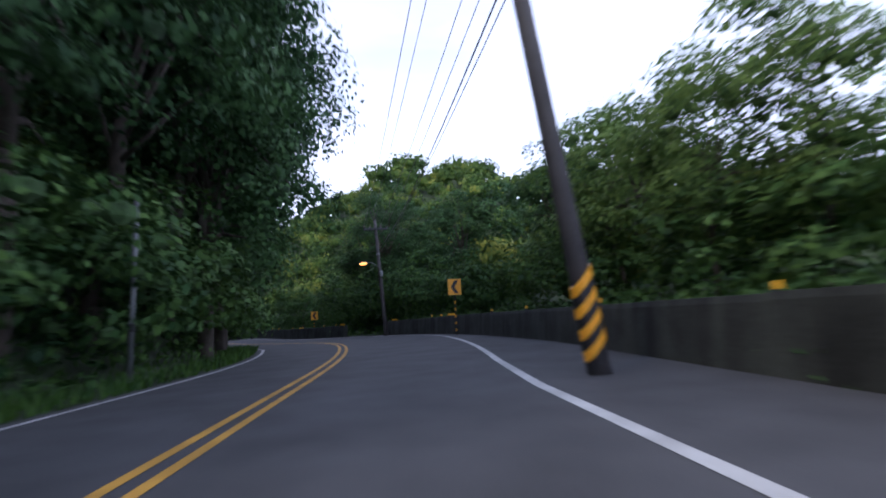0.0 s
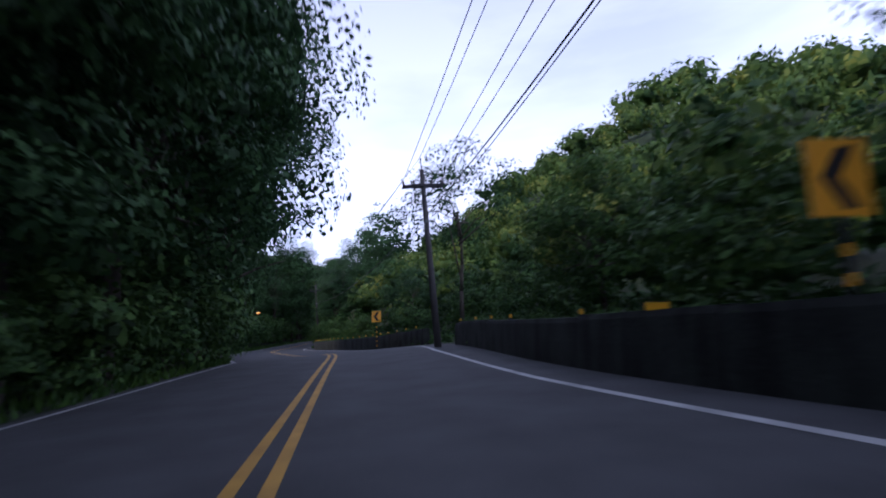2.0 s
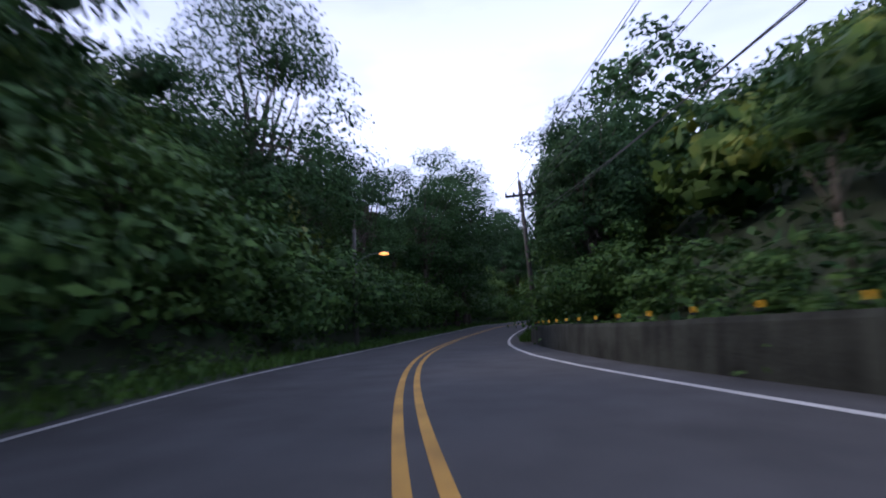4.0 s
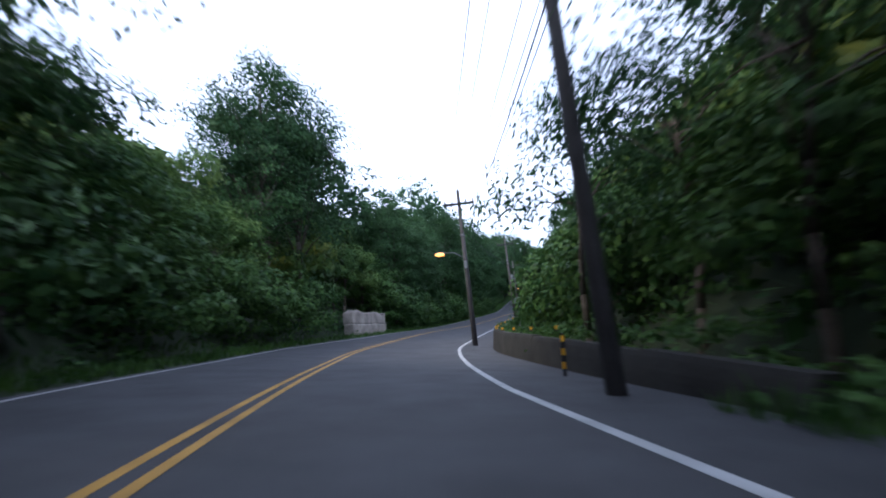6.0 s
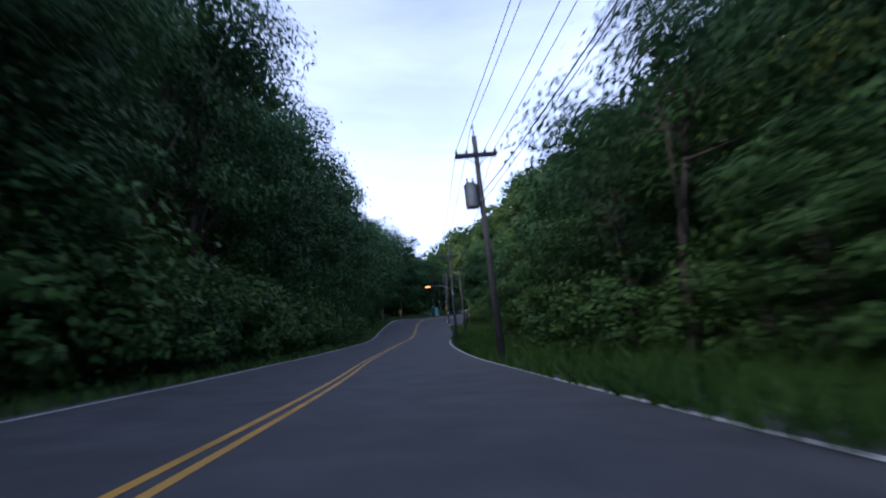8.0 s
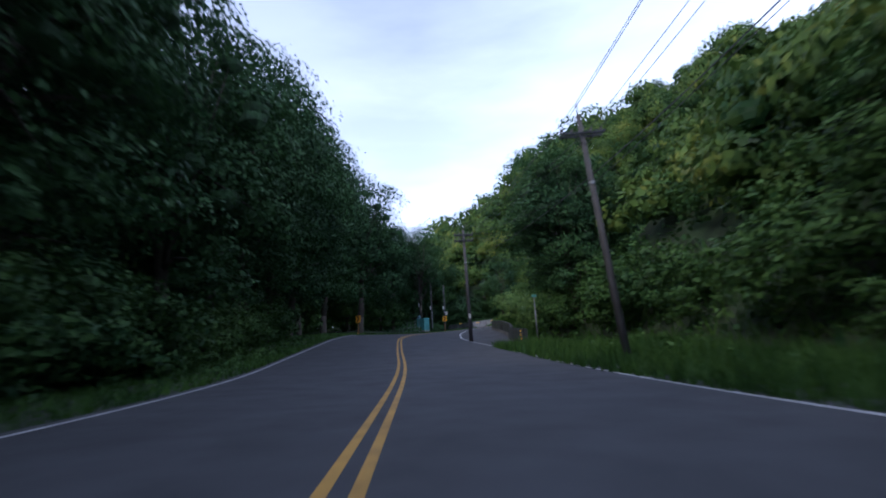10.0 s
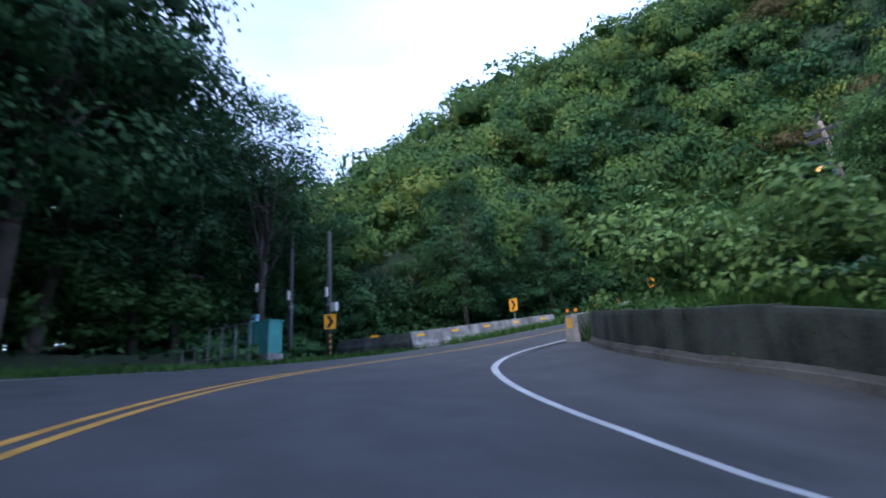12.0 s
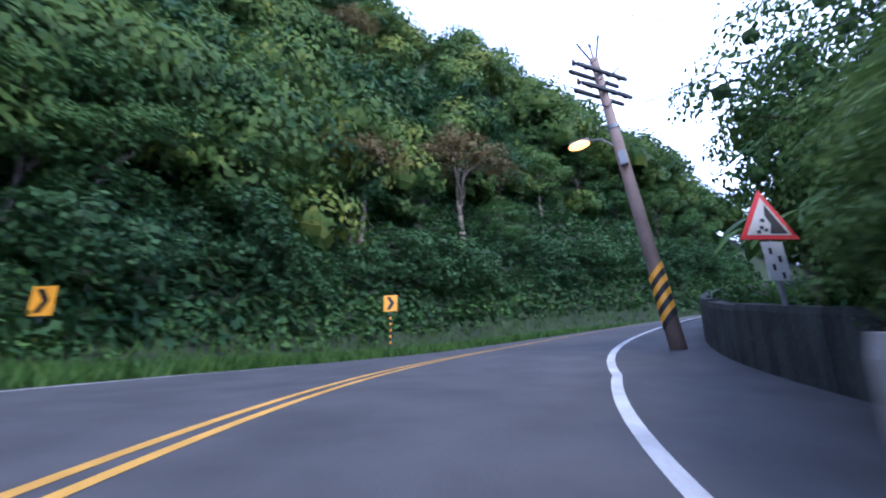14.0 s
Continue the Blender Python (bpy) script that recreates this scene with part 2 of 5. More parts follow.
# ---- the road's line ----
BEND_LEFT = [
    (1.01, -32.04, -1.08), (0.28, -24.07, -1.07), (-0.44, -16.11, -1.06), (-1.17, -8.14, -1.06), (-1.9, -0.17, -1.05),
    (-2.64, 7.79, -1.04), (-3.42, 15.75, -1.01), (-4.8, 23.63, -0.96), (-7.16, 31.25, -1.0), (-10.97, 38.26, -1.12),
    (-15.58, 44.79, -1.25), (-20.34, 51.22, -1.35), (-25.01, 57.72, -1.3), (-29.83, 64.09, -1.34), (-35.54, 69.68, -1.71),
    (-41.54, 74.98, -2.04), (-47.65, 80.14, -2.2), (-53.69, 85.38, -2.34), (-59.39, 90.99, -2.5), (-64.68, 96.99, -2.67),
    (-69.57, 103.31, -2.8)]
GORGE = [
    (-74.03, 109.95, -2.82), (-78.18, 116.79, -2.77), (-82.11, 123.76, -2.7), (-85.88, 130.81, -2.64), (-89.52, 137.94, -2.65),
    (-92.94, 145.17, -2.7), (-96.11, 152.51, -2.76), (-98.9, 160.0, -2.74), (-100.52, 167.81, -2.56), (-101.55, 175.74, -2.28),
    (-102.24, 183.71, -2.05), (-102.94, 191.67, -1.9), (-103.88, 199.62, -1.76), (-104.67, 207.58, -1.56), (-105.49, 215.53, -1.3),
    (-106.39, 223.48, -1.0), (-107.08, 231.45, -0.66), (-107.66, 239.43, -0.28), (-108.15, 247.42, 0.14), (-108.53, 255.41, 0.59),
    (-108.76, 263.4, 1.09)]
BEND_RIGHT = [
    (-108.87, 271.4, 1.67), (-108.98, 279.4, 2.38), (-109.26, 287.4, 3.26), (-109.72, 295.38, 4.31), (-110.11, 303.37, 5.44),
    (-110.42, 311.37, 6.57), (-109.9, 319.33, 7.7), (-106.96, 326.62, 8.68), (-100.97, 331.76, 9.61), (-93.75, 335.14, 10.84),
    (-85.98, 336.96, 12.38), (-78.04, 336.87, 13.92), (-70.44, 334.54, 15.45), (-63.64, 330.36, 17.04), (-57.37, 325.4, 18.57),
    (-51.52, 319.95, 19.77), (-46.14, 314.04, 20.6), (-41.26, 307.71, 21.12), (-36.91, 301.0, 21.58), (-33.12, 293.95, 22.05)]

KNOTS = np.array(BEND_LEFT + GORGE + BEND_RIGHT)
KNOT_S = -32.0 + 8.0 * np.arange(len(KNOTS))
RS = np.arange(-32.0, KNOT_S[-1], 0.5)
RP = spline_at(KNOT_S, KNOTS, natural_spline(KNOT_S, KNOTS), RS)
RT = np.gradient(RP[:, :2], axis=0)
RT /= np.linalg.norm(RT, axis=1)[:, None]
RN = np.stack([RT[:, 1], -RT[:, 0]], 1)


def table(*pairs):
    xs, ys = zip(*pairs)
    return lambda s: np.interp(s, xs, ys)


bank_degrees = table((0, -1.5), (15, -2.5), (80, -2.5), (110, 0), (150, 0), (175, 1.5), (201, 1.5), (216, 0), (323, 0),
                     (339, 2.5), (350, 4.5), (361, 3.6), (372, 2.8), (383, 2.6), (453, 1))
right_line = table((-32, 3.8), (7, 3.8), (11, 4.0), (20, 4.7), (26, 5.2), (33, 5.3), (40, 4.9), (46, 4.4), (56, 4.0), (67, 3.9),
                   (72, 4.3), (78, 4.9), (84, 4.9), (95, 4.3), (115, 3.7), (140, 3.7), (163, 4.0), (173, 4.1), (180, 4.5), (189, 5.2),
                   (207, 5.7), (242, 5.7), (291, 5.9), (319, 6.8), (333, 7.0), (344, 6.7), (352, 5.9), (360, 4.7), (366, 4.15), (369, 4.05), (374, 3.85), (377, 3.6), (381, 3.4), (390, 4.4), (460, 4.4))
left_line = table((-32, 3.3), (20, 3.4), (28, 3.8), (44, 3.9), (54, 4.7), (67, 4.3), (82, 4.4), (99, 4.8), (120, 3.9), (156, 3.2), (174, 4.2),
                  (195, 4.9), (207, 3.7), (221, 3.9), (243, 4.7), (301, 5.4), (323, 6.6), (340, 6.2), (350, 5.8), (360, 5.9), (372, 5.5), (383, 5.4), (460, 5.4))
wall_offset = table((-32, 6.6), (5, 6.4), (15, 6.6), (26, 6.2), (34, 6.0), (44, 5.6), (52, 5.2), (60, 5.2), (70, 5.5), (80, 5.5), (95, 5.2), (130, 4.9),
                    (168, 6.3), (196, 7.2), (222, 8.0), (333, 9.3), (342, 10.1), (348, 11.1), (352, 11.1), (355.4, 10.4), (357, 9.9), (359.4, 9.0), (361, 8.3), (363, 7.4), (365.4, 6.4), (366.8, 5.8), (367.4, 5.6), (367.65, 4.6), (372.5, 4.5), (374.3, 4.3), (376.8, 4.0), (379.8, 3.75), (381, 3.75), (383.6, 3.9), (384.5, 6.9), (392, 6.5), (414, 6.0), (460, 6.0))
left_verge = table((-32, 2.0), (60, 2.0), (110, 2.2), (150, 3.0), (190, 2.2), (214, 2.6), (300, 3.6), (318, 6.5), (352, 7.0), (366, 8.0), (372, 9.0), (378, 6.0), (384, 3.7), (395, 3.5), (460, 2.5))
left_slope = table((-32, 0.75), (140, 0.9), (190, 0.85), (202, 0.5), (222, 0.5), (234, 0.85), (320, 0.8), (350, 0.5), (366, 0.5), (374, 0.75), (382, 1.0), (394, 1.4), (404, 1.8), (412, 2.2), (424, 2.9), (460, 2.9))
left_cap = table((-32, 16), (60, 18), (110, 34), (150, 42), (260, 42), (330, 30), (352, 16), (366, 28), (376, 41), (384, 62), (390, 69), (394, 67), (398, 74), (401, 73), (404, 67), (411, 84), (424, 66), (434, 36), (446, 22), (460, 16))
right_verge = table((-32, 2.0), (120, 2.0), (150, 3.0), (214, 3.0), (226, 4.0), (320, 4.0), (336, 2.5), (460, 2.5))
right_slope = table((-32, 0.16), (70, 0.18), (95, 0.30), (125, 0.74), (170, 0.9), (184, 0.72), (200, 0.75), (218, 1.1), (330, 1.2), (350, 0.35), (375, 0.10), (460, 0.10))
right_cap = table((-32, 12), (90, 26), (125, 58), (180, 120), (330, 120), (350, 30), (375, 4), (460, 4))


def bumps(x, y):
    """Smooth unevenness of the land, about one metre up and down."""
    return (np.sin(x * 0.21 + 1.3) * np.cos(y * 0.17 - 0.4) + 0.6 * np.sin(x * 0.43 - y * 0.31) + 0.5 * np.cos(x * 0.09 + y * 0.12)) * 0.6


def rise(a, lo, hi):
    """Nought below lo, one over hi, smooth between."""
    u = np.clip((a - lo) / (hi - lo), 0, 1)
    return u * u * (3 - 2 * u)


def land(s, d, x, y):
    """Height of the ground over the road's middle line."""
    west = np.where(s > 352, np.clip(0.30 + 0.70 * (x + 119) / 54, 0.30, 1), 1)
    west = west * np.where(s > 400, np.clip((y - 235) / 80, 0.12, 1) * np.clip(1 - (x + 15) / 45, 0.12, 1), 1)
    east = np.clip(1 - (x - 70) / 60, 0.2, 1)
    tilt = -np.clip(d, -9, 9) * np.tan(np.radians(bank_degrees(s)))
    run_l = np.maximum(-d - left_line(s) - left_verge(s), 0)
    run_r = np.maximum(d - wall_offset(s) - right_verge(s), 0)
    soft = lambda run, slope, cap: cap * (1 - np.exp(-run * slope / cap)) * 1.12
    lift = np.where(d < 0, soft(run_l, left_slope(s), left_cap(s)) * west, soft(run_r, right_slope(s), right_cap(s)) * east)
    rough = np.clip((np.abs(d) - 9) / 6, 0, 1) * bumps(x, y) + np.clip((np.abs(d) - 22) / 30, 0, 1) * 3.2 * bumps(x * 0.45 + 9, y * 0.45)
    knoll = 39 * rise(y, 92, 142) * rise(x, -46, -14) * (1 - rise(x, 74, 120)) * (1 - rise(y, 168, 215)) - 5 * np.exp(-((x - 27) / 9) ** 2)
    lift = np.where(d > 0, np.maximum(lift, knoll), lift)
    return tilt + lift + rough


def nearest(x, y):
    """Along the road, off it to the right, and the middle line's height, of places on the plan."""
    s, d, z = np.empty(len(x)), np.empty(len(x)), np.empty(len(x))
    for a in range(0, len(x), 4000):
        gap_x, gap_y = x[a:a + 4000, None] - RP[None, :, 0], y[a:a + 4000, None] - RP[None, :, 1]
        i = np.argmin(gap_x ** 2 + gap_y ** 2, axis=1)
        k = np.arange(len(i))
        side = np.sign(gap_x[k, i] * RN[i, 0] + gap_y[k, i] * RN[i, 1])
        s[a:a + 4000], d[a:a + 4000] = RS[i], side * np.sqrt(gap_x[k, i] ** 2 + gap_y[k, i] ** 2)
        z[a:a + 4000] = RP[i, 2]
    return s, d, z


# the land on an even net, its far parts rounded off so that the hills run into one another
NET = 4.0
net_x, net_y = np.arange(-420, 321, NET), np.arange(-220, 701, NET)
net_mx, net_my = np.meshgrid(net_x, net_y)
net_s, net_d, net_z = nearest(net_mx.ravel(), net_my.ravel())
net_near = (net_z + land(net_s, net_d, net_mx.ravel(), net_my.ravel())).reshape(net_mx.shape)


def rounded(h, reach):
    w = np.exp(-0.5 * (np.arange(-3 * reach, 3 * reach + 1) / reach) ** 2)
    w /= w.sum()
    for axis in (0, 1):
        pad = [(3 * reach, 3 * reach) if a == axis else (0, 0) for a in (0, 1)]
        p = np.pad(h, pad, mode="edge")
        h = sum(w[k] * np.take(p, np.arange(k, k + h.shape[axis]), axis=axis) for k in range(len(w)))
    return h


net_far = np.clip((np.abs(net_d).reshape(net_mx.shape) - 16) / 26, 0, 1)
NET_H = net_near * (1 - net_far) + rounded(net_near, 3) * net_far


def ground_height(x, y):
    x, y = np.atleast_1d(np.asarray(x, float)), np.atleast_1d(np.asarray(y, float))
    u, v = np.clip((x - net_x[0]) / NET, 0, len(net_x) - 1.001), np.clip((y - net_y[0]) / NET, 0, len(net_y) - 1.001)
    i, j = u.astype(int), v.astype(int)
    u, v = u - i, v - j
    net = (NET_H[j, i] * (1 - u) + NET_H[j, i + 1] * u) * (1 - v) + (NET_H[j + 1, i] * (1 - u) + NET_H[j + 1, i + 1] * u) * v
    s, d, z = nearest(x, y)
    away = np.clip((np.abs(d) - 15) / 5, 0, 1)
    return net * away + (z + land(s, d, x, y)) * (1 - away)


def road_xyz(s, d, up=0.0, tilted=True):
    """Places beside the road: along it, off the middle line to the right, over the road or ground."""
    s, d = np.broadcast_arrays(np.atleast_1d(np.asarray(s, float)), np.asarray(d, float))
    p = np.stack([np.interp(s, RS, RP[:, k]) for k in range(3)], 1)
    n = np.stack([np.interp(s, RS, RN[:, k]) for k in range(2)], 1)
    x, y = p[:, 0] + n[:, 0] * d, p[:, 1] + n[:, 1] * d
    return np.stack([x, y, p[:, 2] + (land(s, d, x, y) if tilted else 0) + up], 1)


def road_place(s, d, up=0.0):
    return Vector(road_xyz(s, d, up)[0])


def road_heading(s):
    """Degrees by which the road has turned to the left of north."""
    tx, ty = np.interp(s, RS, RT[:, 0]), np.interp(s, RS, RT[:, 1])
    return math.degrees(math.atan2(-tx, ty))


# ---- mesh helpers ----
def mesh_object(name, mesh, mat, parent=None, label="", second=None):
    ob = new(name, mesh)
    for m in (mat, second):
        if m:
            mesh.materials.append(m)
    if parent:
        ob.parent = parent
    return tagged(ob, label)


def part(name, bm, mat, parent, label=""):
    mesh = bpy.data.meshes.new(name)
    bm.to_mesh(mesh)
    bm.free()
    return mesh_object(name, mesh, mat, parent, label)


def thing(name, at, label, category, group="", turn=0.0, tip=(0, 0)):
    """The Empty at a thing's base that carries its parts."""
    ob = new(name)
    ob.empty_display_size = 0.3
    ob.matrix_basis = pose(*at, tip[0], tip[1], turn)
    return tagged(ob, label, category, group)


def box(bm, cx, cy, cz, sx, sy, sz, bevel=0.0):
    made = bmesh.ops.create_cube(bm, size=1.0, matrix=Matrix.Translation((cx, cy, cz)) @ Matrix.Diagonal((sx, sy, sz, 1)))
    if bevel:
        edges = {e for v in made["verts"] for e in v.link_edges}
        bmesh.ops.bevel(bm, geom=list(edges), offset=bevel, segments=2, affect="EDGES", profile=0.6)
    return bm


def rod(bm, a, b, ra, rb=None, sides=10):
    a, b = Vector(a), Vector(b)
    m = Matrix.Translation((a + b) / 2) @ (b - a).to_track_quat("Z", "Y").to_matrix().to_4x4()
    bmesh.ops.create_cone(bm, cap_ends=True, segments=sides, radius1=ra, radius2=ra if rb is None else rb, depth=(b - a).length, matrix=m)
    return bm


def boxes(*specs):
    bm = bmesh.new()
    for sp in specs:
        box(bm, *sp)
    return bm


def rods(*specs):
    bm = bmesh.new()
    for sp in specs:
        rod(bm, *sp)
    return bm


def smooth(ob):
    ob.data.polygons.foreach_set("use_smooth", np.ones(len(ob.data.polygons), dtype=bool))
    return ob


def grid_mesh(name, pts):
    """A sheet from a grid of points, rows by columns."""
    rows, cols = pts.shape[:2]
    i = np.arange(rows * cols).reshape(rows, cols)
    quads = np.stack([i[:-1, :-1], i[:-1, 1:], i[1:, 1:], i[1:, :-1]], -1).reshape(-1, 4)
    mesh = bpy.data.meshes.new(name)
    mesh.from_pydata(pts.reshape(-1, 3).tolist(), [], quads.tolist())
    mesh.update()
    return mesh


def quads_mesh(name, v, lie=None, inner=None):
    """Loose four-cornered leaves: v holds leaves by four corners, lie the way each leaf's spray of foliage faces, inner
    marks the pieces of a crown's added shade cores, which take the second material."""
    n = len(v)
    if lie is not None:
        turned = (np.cross(v[:, 1] - v[:, 0], v[:, 3] - v[:, 0]) * lie).sum(1) < 0
        v = np.where(turned[:, None, None], v[:, ::-1], v)
    mesh = bpy.data.meshes.new(name)
    mesh.vertices.add(4 * n), mesh.loops.add(4 * n), mesh.polygons.add(n)
    mesh.vertices.foreach_set("co", np.ascontiguousarray(v, dtype=np.float32).ravel())
    mesh.loops.foreach_set("vertex_index", np.arange(4 * n, dtype=np.int32))
    mesh.polygons.foreach_set("loop_start", np.arange(0, 4 * n, 4, dtype=np.int32))
    if inner is not None:
        mesh.polygons.foreach_set("material_index", np.asarray(inner, dtype=np.int32))
    mesh.update(calc_edges=True)
    if lie is not None:
        mesh.polygons.foreach_set("use_smooth", np.ones(n, dtype=bool))
        mesh.normals_split_custom_set_from_vertices(np.repeat(lie, 4, axis=0).astype(np.float32))
    return mesh


def strip(name, mat, s, offsets, ups, label, kind="structure", parent=None):
    """A band laid along the road; offsets and ups are arrays over s, one pair a column."""
    cols = [road_xyz(s, o, u) for o, u in zip(offsets, ups)]
    ob = mesh_object(name, grid_mesh(name, np.stack(cols, 1)), mat, parent, label)
    return tagged(smooth(ob), kind=kind)


rng = np.random.default_rng(7)

# ---- ground and road ----
def graded(lo, hi, step, far_lo, far_hi):
    core = list(np.arange(lo, hi + 0.1, step))
    out, g = [], step
    x = lo
    while x > far_lo:
        g *= 1.35
        x -= g
        out.append(x)
    core = out[::-1] + core
    x, g = hi, step
    while x < far_hi:
        g *= 1.35
        x += g
        core.append(x)
    return np.array(core)


gx, gy = graded(-190, 98, 4.0, -2600, 2600), graded(-52, 440, 4.0, -2600, 2600)
mx, my = np.meshgrid(gx, gy)
fs, fd, fz = nearest(mx.ravel(), my.ravel())
far_away = np.clip((np.abs(fd) - 150) / 300, 0, 1)
height = ground_height(mx.ravel(), my.ravel()) - 3.0 * np.clip((17 - np.abs(fd)) / 4, 0, 1)
height = height + far_away * 6 * (np.sin(mx.ravel() * 0.006 + 1) + np.cos(my.ravel() * 0.007))
ground = mesh_object("ground", grid_mesh("ground", np.stack([mx.ravel(), my.ravel(), height], 1).reshape(len(gy), len(gx), 3)), SOIL,
                     label="dark forest soil of the hills under the trees")
tagged(smooth(ground), kind="structure", category="ground")

line_s = np.arange(-32, KNOT_S[-1] - 1, 1.0)
edge_l, edge_r = left_line(line_s), right_line(line_s)
cross = np.linspace(0, 1, 9)
road_cols = [-(edge_l + 0.35) + (edge_l + edge_r + 0.75) * c for c in cross]
strip("road", ASPHALT, line_s, road_cols, [0.0 * line_s] * 9, "grey worn asphalt of a two-lane mountain road")
shoulder_end = np.minimum(wall_offset(line_s) + 0.4, edge_r + np.where(line_s > 330, 6, 4))
strip("pavement", ASPHALT, line_s, [edge_r + 0.38 + (shoulder_end - edge_r - 0.38) * c for c in (0, 0.5, 1)], [line_s * 0 - 0.012] * 3,
      "darker dusty asphalt shoulder beside the parapet wall")
for name, side in (("verge_left", -1), ("verge_right", 1)):
    inner = edge_l + 0.33 if side < 0 else np.maximum(edge_r + 0.36, shoulder_end - 0.2)
    outer = np.full_like(inner, 18.0)
    steps = np.concatenate([np.linspace(0, 0.6, 26), (0.7, 0.8, 0.9, 1)])
    cols = [side * (inner + (outer - inner) * c) for c in steps]
    ups = [line_s * 0 + np.interp(c, (0, 0.07, 0.22, 0.6, 0.8, 1), (-0.02, 0.02, 0.03, 0.0, -0.02, -0.6)) for c in steps]
    strip(name, GRAVEL, line_s, cols, ups, "dark soil of the grassy road verge")
fine_s = np.arange(-32, KNOT_S[-1] - 1, 0.5)
for off in (-0.14, 0.14):
    strip("yellow_line", YELLOW_LINE, fine_s, [fine_s * 0 + off - 0.06, fine_s * 0 + off + 0.06], [fine_s * 0 + 0.006] * 2, "worn yellow centre line of the road")
strip("white_line", WHITE_LINE, fine_s, [right_line(fine_s) - 0.08, right_line(fine_s) + 0.08], [fine_s * 0 + 0.006] * 2, "worn white edge line of the road")
strip("white_line", WHITE_LINE, fine_s, [-left_line(fine_s) - 0.07, -left_line(fine_s) + 0.07], [fine_s * 0 + 0.006] * 2, "worn white edge line of the road")

# ---- walls and barriers ----
def wall_run(name, s0, s1, high, thick, mat, label, piece=3.0, offset=wall_offset):
    """A parapet along the road in cast lengths with open joints and a coping."""
    root = thing(name, road_place((s0 + s1) / 2, float(offset((s0 + s1) / 2))), label, "wall")
    back = root.matrix_basis.inverted()
    tall_at = high if callable(high) else (lambda q: high + 0.0 * q)
    s = s0
    while s < s1 - 0.3:
        e = min(s + piece, s1)
        ss = np.linspace(s + 0.012, e - 0.012, 4)
        bm = bmesh.new()
        o = offset(ss)
        ring = []
        wob = rng.uniform(-0.03, 0.03)
        for k in range(4):
            high = float(tall_at(ss[k]))
            cols = [(o[k], -0.4), (o[k] + 0.04, high * 0.5), (o[k] + 0.07, high - 0.1 + wob), (o[k] + 0.10, high + wob), (o[k] + thick, high + wob), (o[k] + thick + 0.05, -0.6)]
            ring.append([bm.verts.new(back @ Vector(road_xyz(ss[k], c, u)[0])) for c, u in cols])
        for k in range(3):
            for j in range(5):
                bm.faces.new((ring[k][j], ring[k][j + 1], ring[k + 1][j + 1], ring[k + 1][j]))
        bm.faces.new(ring[0][::-1]), bm.faces.new(ring[3])
        bmesh.ops.recalc_face_normals(bm, faces=bm.faces)
        part("panel", bm, mat, root)
        s = e
    tagged(root, kind="structure")
    return root


wall_run("wall_1", -30, 38.2, 1.0, 0.45, OLD_WALL, "low dark mossy masonry parapet along the outer bend", 4.0)
wall_run("wall_7", 44.8, 70.2, 1.0, 0.45, OLD_WALL, "low dark mossy masonry parapet after a grassy gap", 4.0)
wall_run("wall_6", 75.5, 128, 0.95, 0.45, OLD_WALL, "low dark parapet with small reflectors before the lamp", 4.0)
wall_run("wall_2", 169, 213.5, table((169, 0.45), (176, 0.75), (190, 1.0), (213.5, 1.0)), 0.45, BROWN_WALL, "low dark weathered parapet beside the road shoulder", 4.0)
wall_run("wall_3", 333, 367.4, table((333, 1.3), (343, 1.4), (351, 1.4), (357, 1.25), (362, 1.05), (367.4, 0.9)), 0.4, OLD_WALL, "long dark stained parapet overgrown with grass", 4.0)
wall_run("footing", 338, 366.8, table((338, 0.3), (350, 0.34), (366.8, 0.2)), 0.3, FOOTING, "dusty pale concrete footing under the dark parapet", 4.0, offset=lambda q: wall_offset(q) - 0.09)
parapet = wall_run("wall_4", 367.75, 382.4, table((367.75, 0.9), (375, 0.92), (382.4, 1.0)), 0.5, CONCRETE, "pale weathered concrete parapet with rain streaks", 3.4)
bm = boxes((-0.09, 0, 0.62, 0.2, 0.012, 0.34, 0.004))
bm.transform(parapet.matrix_basis.inverted() @ pose(*road_place(367.76, 4.9), 0, 0, road_heading(367.8)))
part("painted_end", bm, YELLOW_LINE, parapet, "worn yellow paint on the parapet end")
wall_run("wall_5", 384.6, 432, 1.05, 0.4, OLD_WALL, "dark curved parapet below the banana plants", 3.4)

pillar = thing("end_pillar", road_place(213.8, float(wall_offset(213.8)) + 0.1), "pale square concrete pillar ending the parapet", "pillar", turn=road_heading(213.8))
part("shaft", boxes((0, 0, 0.35, 0.75, 0.8, 1.4, 0.03)), CONCRETE, pillar)
part("coping", boxes((0, 0, 1.09, 0.82, 0.86, 0.09, 0.02)), CONCRETE, pillar)


def reflector_stud(s, d, up, size=0.09):
    ob = thing("reflector", road_place(s, d, up), "small amber reflector fixed on the parapet", "reflector", "parapet reflectors", road_heading(s))
    part("foot", boxes((0, 0, 0.015, size * 1.1, 0.06, 0.05, 0.006)), DARK_STEEL, ob)
    part("lens", boxes((0, -0.032, 0.05 + size * 0.5, size, 0.03, size * 1.2, 0.008)), STUD if size > 0.09 else REFLECTOR, ob, "amber lens")
    return ob


def reflector_plate(s, d, up, wide=0.5, turn=0.0):
    ob = thing("reflector_plate", road_place(s, d, up), "long amber reflector plate on the barrier face", "reflector", "barrier reflector plates", road_heading(s) + turn)
    part("backing", boxes((0, 0, 0, wide, 0.02, 0.15, 0.006)), DARK_STEEL, ob)
    part("sheet", boxes((0, -0.014, 0, wide - 0.04, 0.012, 0.12, 0.003)), REFLECTOR, ob, "amber reflective sheet")
    return ob


